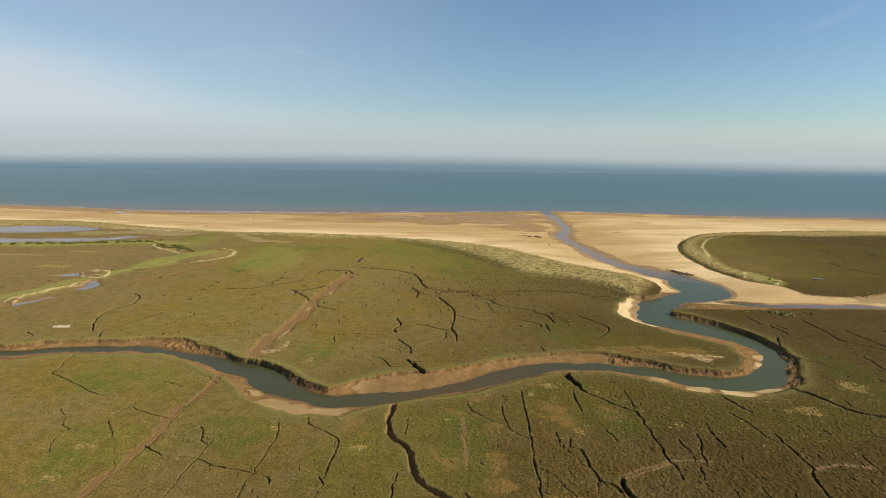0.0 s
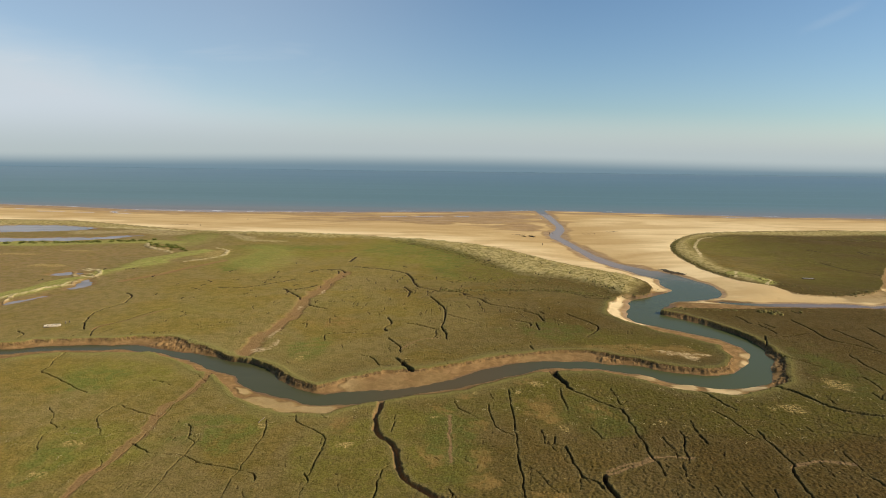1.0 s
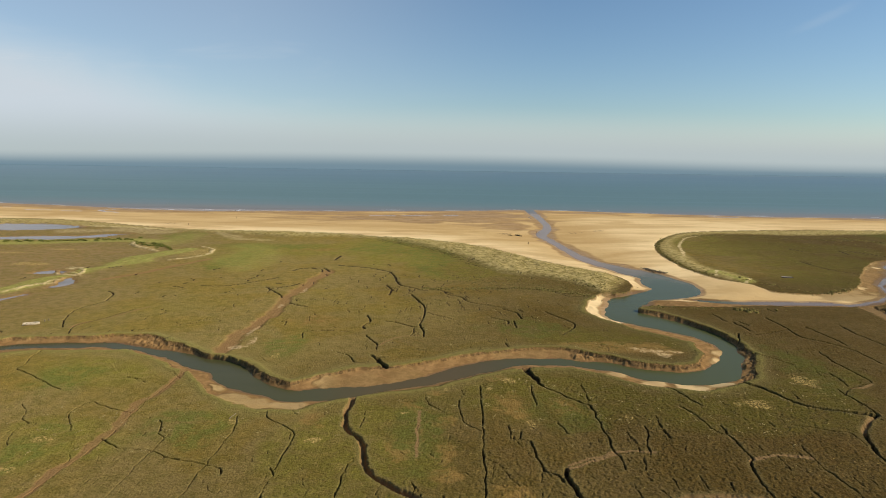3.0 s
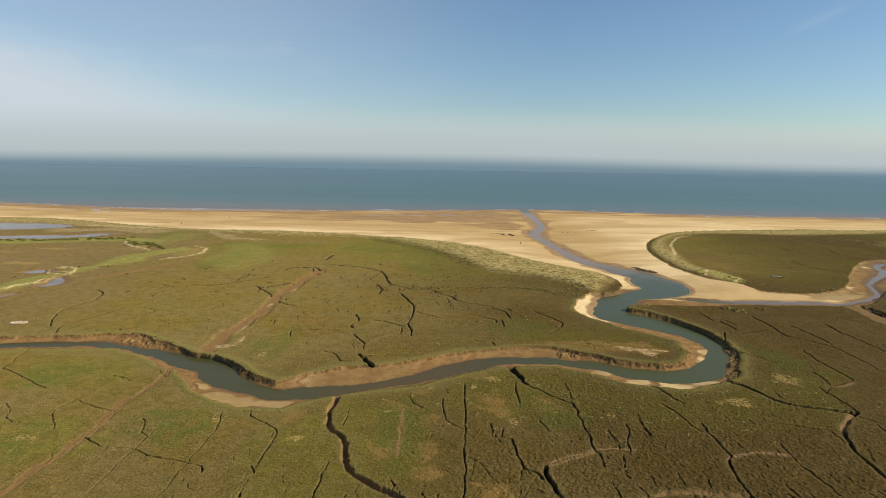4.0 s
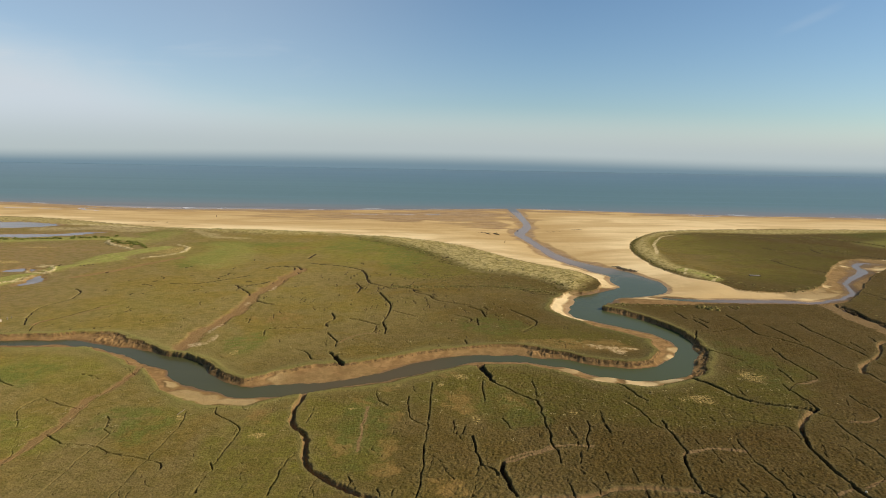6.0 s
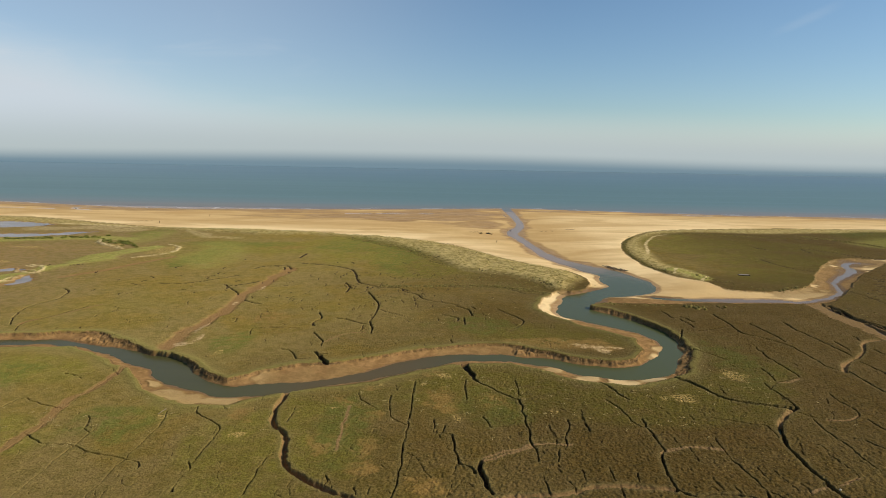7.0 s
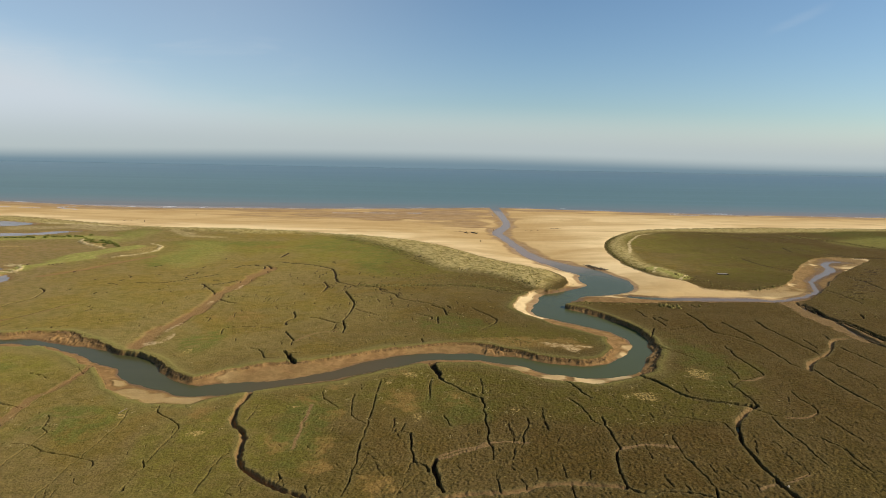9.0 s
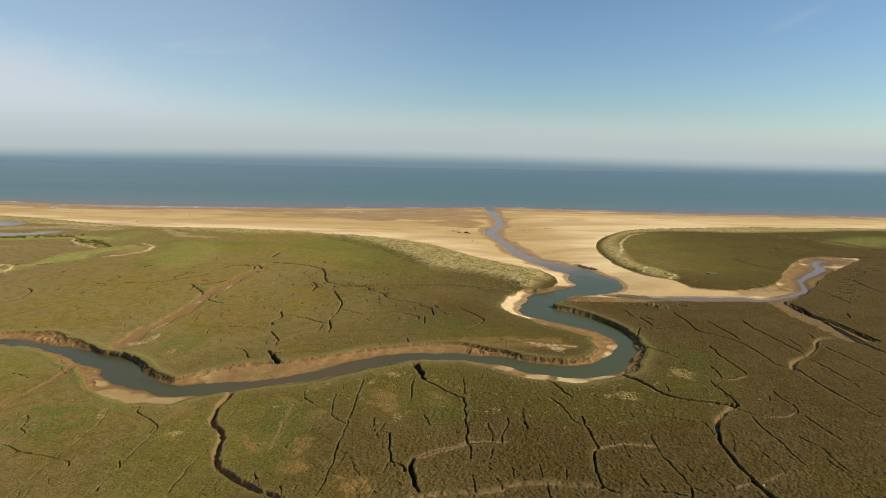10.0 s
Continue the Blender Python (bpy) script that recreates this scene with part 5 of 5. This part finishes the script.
def driftwood(x, y, turn, length, thick, label):
    log = new("driftwood")
    bm = bmesh.new()
    r = random.Random(int(length * 100))
    trunk = [(length * (t - 0.5), r.uniform(-0.15, 0.15), thick * 0.8 + 0.25 * math.sin(3 * t)) for t in (0, 0.2, 0.4, 0.6, 0.8, 1.0)]
    limb(bm, trunk, [thick * k for k in (1.25, 1.0, 0.9, 0.8, 0.62, 0.35)], 9)
    part("trunk", bm, SOAKED, log)
    for at, side, up in ((1, 1, 0.9), (3, -1, 1.1), (4, 1, 0.6)):
        bm = bmesh.new()
        a = Vector(trunk[at])
        limb(bm, [a, a + Vector((0.35, side * 0.4, up * 0.5)), a + Vector((0.9, side * 0.7, up)), a + Vector((1.3, side * 0.8, up * 1.5))], [thick * k for k in (0.4, 0.3, 0.2, 0.07)], 6)
        part("branch", bm, SOAKED, log)
    log.matrix_world = pose(x, y, ground_at(x, y) - 0.05, 0, 0, turn)
    return tagged(log, label, "driftwood")


def leaf_material(name, dark, light, dry):
    n = Nodes(name)
    info = n.tree.nodes.new("ShaderNodeNewGeometry")
    color = n.mix(info.outputs["Random Per Island"], dark, light)
    color = n.mix(n.ramp(n.noise(9, 3, 0.6), 0.5, 0.7, 0.0, 0.6), color, dry)
    return n.done(color, 0.9, 0.05)


BUSH_LEAF = leaf_material("bush_leaves", (0.12, 0.135, 0.028), (0.25, 0.25, 0.06), (0.26, 0.22, 0.07))
SCRUB_LEAF = leaf_material("sea_blite_leaves", (0.10, 0.08, 0.024), (0.19, 0.155, 0.045), (0.24, 0.18, 0.06))
MARRAM_LEAF = leaf_material("marram_blades", (0.25, 0.20, 0.057), (0.45, 0.36, 0.13), (0.21, 0.19, 0.05))


def bush(seed, width, height):
    """A low coastal bush: a few stems and a ragged crown of leaf sprays."""
    r = random.Random(seed)
    top = new("bush")
    for k in range(4):
        bm = bmesh.new()
        a, reach = k * 1.57 + r.uniform(-0.4, 0.4), width * 0.28
        limb(bm, [(0, 0, -0.1), (math.cos(a) * reach * 0.4, math.sin(a) * reach * 0.4, height * 0.35), (math.cos(a) * reach, math.sin(a) * reach, height * 0.7)], [0.09, 0.06, 0.03], 5)
        part("stem", bm, SOAKED, top)
    verts, faces = [], []
    for k in range(230):
        a, q = r.uniform(0, 2 * math.pi), r.random() ** 0.5
        bulge = 0.75 + 0.25 * math.sin(3 * a + seed) + r.uniform(-0.12, 0.16)
        px, py = math.cos(a) * q * width * 0.5 * bulge, math.sin(a) * q * width * 0.5 * bulge
        pz = height * (0.12 + r.random() * 0.88 * math.sqrt(max(0.05, 1 - q * q)) * bulge)
        size = r.uniform(0.16, 0.38)
        turn = Euler((r.uniform(-0.9, 0.9), r.uniform(-0.9, 0.9), r.uniform(0, 6.3))).to_matrix()
        base = len(verts)
        for u, v, w in ((-1, 0, 0), (-0.2, -0.55, 0.15), (1, 0, -0.1), (-0.1, 0.55, 0.15)):
            verts.append(Vector((px, py, pz)) + turn @ Vector((u * size, v * size, w * size)))
        faces.append((base, base + 1, base + 2, base + 3))
    me = bpy.data.meshes.new("crown")
    me.from_pydata(verts, [], faces)
    me.materials.append(BUSH_LEAF)
    crown = new("crown", me)
    crown.parent = top
    return top


def clumps(name, spots, material, label, category, seed, flat_top=0.7):
    """Many low tussocks in one mesh: ragged domes of a few faces, each with its own tilt and outline."""
    r = np.random.RandomState(seed)
    count, sides = len(spots), 6
    spots = np.array(spots)
    angle = np.arange(sides) * 2 * np.pi / sides
    verts = np.zeros((count, 2 * sides + 1, 3))
    for ring, (out, up) in enumerate(((1.0, -0.12), (0.68, flat_top))):
        wob = r.uniform(0.65, 1.3, (count, sides))
        turn = angle[None] + r.uniform(0, 1, (count, 1))
        block = slice(ring * sides, ring * sides + sides)
        verts[:, block, 0] = np.cos(turn) * out * wob * spots[:, 3:4]
        verts[:, block, 1] = np.sin(turn) * out * wob * spots[:, 3:4]
        verts[:, block, 2] = up * spots[:, 4:5] * r.uniform(0.6, 1.25, (count, sides))
    verts[:, -1, 2] = spots[:, 4] * r.uniform(0.8, 1.2, count)
    verts += spots[:, None, :3]
    faces = []
    for j in range(sides):
        k = (j + 1) % sides
        faces += [(j, k, sides + k), (j, sides + k, sides + j), (sides + j, sides + k, 2 * sides)]
    tris = (np.array(faces)[None] + (np.arange(count) * (2 * sides + 1))[:, None, None]).reshape(-1, 3).astype(np.int32)
    me = bpy.data.meshes.new(name)
    me.vertices.add(count * (2 * sides + 1))
    me.vertices.foreach_set("co", verts.astype(np.float32).ravel())
    me.loops.add(tris.size)
    me.loops.foreach_set("vertex_index", tris.ravel())
    me.polygons.add(len(tris))
    me.polygons.foreach_set("loop_start", np.arange(0, tris.size, 3, dtype=np.int32))
    me.update(calc_edges=True)
    me.materials.append(material)
    return tagged(new(name, me), label, category, kind="stuff")


stranded_boat(-150.6, 225.2, 28)
for x, y, h in ((-148.0, 229.4, 1.1), (-147.6, 231.2, 0.8)):
    pole("mooring_post", x, y, h, 0.14, 6, "short weathered wooden mooring post in the marsh", "post", "mooring posts", WEATHERED)
sunken_raft(206, 343, -6)


def flotsam(x, y, turn):
    """A battered white fishing float with its moulded eye."""
    top = new("fishing_float")
    bm = bmesh.new()
    bmesh.ops.create_uvsphere(bm, u_segments=14, v_segments=9, radius=0.24, matrix=Matrix.Diagonal((1.25, 1, 0.9, 1)))
    part("body", bm, PALE_PAINT, top)
    bm = bmesh.new()
    limb(bm, [(0.26, 0, 0), (0.36, 0, 0.09), (0.44, 0, 0), (0.36, 0, -0.09), (0.27, 0, -0.02)], [0.035] * 5, 6)
    part("eye", bm, GREYED, top)
    top.matrix_world = pose(x, y, ground_at(x, y) + 0.19, 10, 0, turn)
    return tagged(top, "small faded white fishing float stranded beside a muddy creek", "float")


def stranded_pole(x, y, turn, length):
    bm = bmesh.new()
    limb(bm, [(length * (t - 0.5), 0.08 * math.sin(4 * t), 0.07) for t in (0, 0.25, 0.5, 0.75, 1)], [0.10, 0.095, 0.085, 0.075, 0.06], 8)
    me = bpy.data.meshes.new("stranded_pole")
    bm.to_mesh(me)
    bm.free()
    me.materials.append(WEATHERED)
    ob = new("stranded_pole", me)
    ob.matrix_world = pose(x, y, ground_at(x, y), 0, 0, turn)
    return tagged(ob, "long bleached wooden pole lying on the grass", "pole")

driftwood(72.5, 520, -62, 9.0, 0.5, "dark bare driftwood trunk lying on wet sand")
driftwood(65.5, 520, -68, 7.0, 0.28, "long thin driftwood branch half buried in sand")
for x, y, h in ((92.0, 547.5, 1.6), (94.6, 549, 1.5), (73.7, 467.9, 1.5), (-205.9, 623.3, 1.8), (-228.1, 557.6, 1.7)):
    pole("beach_post", x, y, h, 0.2, 3, "dark soaked wooden post standing in the beach sand", "post", "beach posts")

flotsam(107.8, 110.2, 40)
stranded_pole(-45.7, 145.1, 81, 3.4)

bushes = [bush(k, 3.0 + 0.7 * k, 1.2 + 0.3 * k) for k in range(3)]
r = random.Random(4)
spots = []
for a, b, count in (((-331, 434), (-273, 448), 19), ((-273, 448), (-225, 463), 19), ((-222, 446), (-180, 412), 14), ((-206, 441), (-190, 428), 8)):
    for k in range(count):
        t = (k + r.uniform(0.1, 0.9)) / count
        spots.append((a[0] + (b[0] - a[0]) * t + r.uniform(-2, 2), a[1] + (b[1] - a[1]) * t + r.uniform(-4, 4)))
for k, (x, y) in enumerate(spots):
    m = pose(x, y, ground_at(x, y) - 0.05, 0, 0, r.uniform(0, 360))
    ob = bushes[k] if k < 3 else copy_thing(bushes[k % 3], m)
    ob.matrix_world = m
    tagged(ob, "dense dark green bush growing behind the lagoon", "bush", "bushes by the lagoon")


def scattered(count, seed, weight, x0, x1, y0, y1, width, height):
    """Places for tussocks, kept where weight (a mask of the ground) is high."""
    q, out = np.random.RandomState(seed), []
    for px, py, keep, w, h in zip(q.uniform(x0, x1, count), q.uniform(y0, y1, count), q.rand(count), q.uniform(*width, count), q.uniform(*height, count)):
        row = int(np.clip(np.searchsorted(GRID.rows, py), 1, len(GRID.rows) - 1))
        col = int(np.clip(np.searchsorted(GRID.cols, (px - GRID.middle[row]) / GRID.half[row]), 1, len(GRID.cols) - 1))
        if keep < weight[row, col]:
            out.append((px, py, float(HEIGHT[row, col]), w, h))
    return out


clumps("marram_tussocks", scattered(90000, 1, MASKS["dune"] * np.where(GRID.x > 135, 0.22, 0.15 + 0.35 * step(GRID.x, -260, -120)), -450, 460, 290, 600, (0.25, 0.75), (0.12, 0.42)), MARRAM_LEAF,
       "straw-green marram grass tussocks covering the dunes", "marram grass", 2)


def along(points, count, spread, seed, width, height):
    line, q, out = flowing(points, 2.0), random.Random(seed), []
    for k in range(count):
        p = line[q.randrange(len(line))]
        px, py = p[0] + q.gauss(0, spread), p[1] + q.gauss(0, spread)
        out.append((px, py, ground_at(px, py), q.uniform(*width), q.uniform(*height)))
    return out


scrub = along([(-41, 474), (-18, 449), (7, 416), (27, 373)], 330, 2.6, 1, (0.3, 0.85), (0.15, 0.45))
scrub += along([(-1, 299), (15, 300), (32, 302), (52, 304), (66, 298), (78, 290)], 330, 1.8, 2, (0.3, 0.9), (0.2, 0.55))
scrub += along([(30, 335), (50, 322), (68, 314), (85, 300), (95, 300)], 420, 8.0, 3, (0.25, 0.65), (0.1, 0.35))
scrub += along([(353, 532), (368, 512), (381, 475), (390, 447)], 420, 2.4, 4, (0.4, 1.1), (0.2, 0.6))
scrub += along([(231, 530), (262, 536), (312, 519), (353, 512)], 320, 2.0, 5, (0.4, 1.0), (0.2, 0.5))
scrub += along([(194, 508), (174, 467), (162, 418), (159, 369), (163, 348)], 300, 0.9, 6, (0.4, 0.9), (0.3, 0.6))
scrub += along([(141, 265), (144, 263)], 30, 1.6, 7, (0.5, 1.2), (0.4, 1.0))
scrub += along([(102, 269), (125, 267), (160, 267)], 60, 1.4, 8, (0.3, 0.8), (0.2, 0.5))
scrub += along([(185, 352), (176, 333), (182, 327), (200, 303), (222, 313)], 110, 1.6, 9, (0.3, 0.9), (0.2, 0.5))
scrub += along([(10, 328), (35, 316), (55, 312)], 200, 7.0, 10, (0.3, 0.7), (0.1, 0.35))
for k, line in enumerate((((205, 468), (250, 476), (330, 478)), ((212, 430), (250, 440), (300, 436)), ((240, 500), (290, 496), (345, 486)), ((222, 395), (262, 402)), ((300, 455), (350, 440)),
                           ((215, 262), (235, 248), (262, 240)), ((240, 290), (262, 275), (285, 262)))):
    scrub += along(line, 60, 4.0, 30 + k, (0.25, 0.8), (0.1, 0.3))
clumps("sea_blite_scrub", scrub, SCRUB_LEAF, "low dark sea-blite bushes lining the dunes and banks", "scrub", 3)


# ---- wrack and surf ----
WRACK = plain("dried_seaweed", (0.06, 0.042, 0.022), (0.15, 0.105, 0.055), 0.4)
wrack = along([(133, 372), (136, 364), (140, 358)], 150, 0.8, 21, (0.3, 0.9), (0.08, 0.3))
for cx, cy, count in ((150, 560, 30), (128, 545, 22), (62, 532, 26), (-250, 570, 16)):
    wrack += along([(cx - 4, cy - 1), (cx, cy), (cx + 4, cy + 2)], count, 2.0, cx + 400, (0.3, 0.8), (0.05, 0.2))
wrack += along([(-172, 524), (-97, 516.5), (-48, 499.5), (-1, 480.5), (40, 447)], 260, 0.9, 22, (0.2, 0.6), (0.04, 0.14))
clumps("seaweed_wrack", wrack, WRACK, "dark dried seaweed scattered on the dry sand", "seaweed", 5, 0.8)


def surf():
    """Thin broken lines of foam where the sea meets the sand."""
    n = Nodes("foam")
    mat = n.done(n.mix(n.ramp(n.noise(1.5, 4, 0.7), 0.4, 0.6), (0.55, 0.55, 0.53), (0.85, 0.85, 0.83)), 0.7, 0.2)
    q, verts, faces = random.Random(8), [], []
    at = -620.0
    while at < 640:
        length = q.uniform(6, 40)
        for row in range(q.choice((1, 1, 2))):
            out, wide = q.uniform(-2, 3) + row * q.uniform(8, 16), q.uniform(0.4, 1.6)
            steps = max(3, int(length / 3))
            base = len(verts)
            for k in range(steps + 1):
                px = at + length * k / steps
                py = float(np.interp(px, *np.array(SHORE).T)) + 10 * (float(lattice(np.array([px]), np.array([780.0]), 60, 9)[0]) - 0.5) + out + q.uniform(-0.6, 0.6)
                half = wide * math.sin(math.pi * (k + 0.15) / (steps + 0.3))
                verts += [(px, py - half, WATER_TOP + 0.04), (px, py + half, WATER_TOP + 0.04)]
            faces += [(base + 2 * k, base + 2 * k + 2, base + 2 * k + 3, base + 2 * k + 1) for k in range(steps)]
        at += length + q.uniform(4, 50)
    me = bpy.data.meshes.new("surf")
    me.from_pydata(verts, [], faces)
    me.materials.append(mat)
    return tagged(new("surf", me), "thin white foam of small waves along the shore", "surf", kind="stuff")


surf()

# ---- dead stems left by the tide ----
STRAW = leaf_material("dead_stems", (0.24, 0.185, 0.07), (0.38, 0.30, 0.125), (0.22, 0.16, 0.06))
litter, q = [], random.Random(17)
for cx, cy, rx, ry, count in ((35, 160, 40, 22, 420), (95, 158, 32, 16, 420), (70, 205, 30, 14, 260), (118, 177, 7, 9, 90), (-30, 220, 40, 25, 160), (-85, 135, 26, 22, 220), (20, 250, 45, 25, 200), (-40, 150, 25, 18, 120)):
    for k in range(count // 6):
        px, py = q.gauss(cx, rx * 0.55), q.gauss(cy, ry * 0.55)
        turn = q.uniform(0, 6.3)
        for j in range(6):
            ex, ey = px + math.cos(turn) * j * 0.22 + q.gauss(0, 0.12), py + math.sin(turn) * j * 0.3 + q.gauss(0, 0.15)
            turn += q.gauss(0, 0.5)
            row = int(np.clip(np.searchsorted(GRID.rows, ey), 1, len(GRID.rows) - 1))
            col = int(np.clip(np.searchsorted(GRID.cols, (ex - GRID.middle[row]) / GRID.half[row]), 1, len(GRID.cols) - 1))
            if HEIGHT[row, col] > -0.4 and MASKS["mud"][row, col] < 0.3:
                litter.append((ex, ey, float(HEIGHT[row, col]), q.uniform(0.10, 0.24), q.uniform(0.03, 0.09)))
clumps("dead_stems", litter, STRAW, "pale straw of dead plants strewn over the marsh", "straw", 9, 0.8)
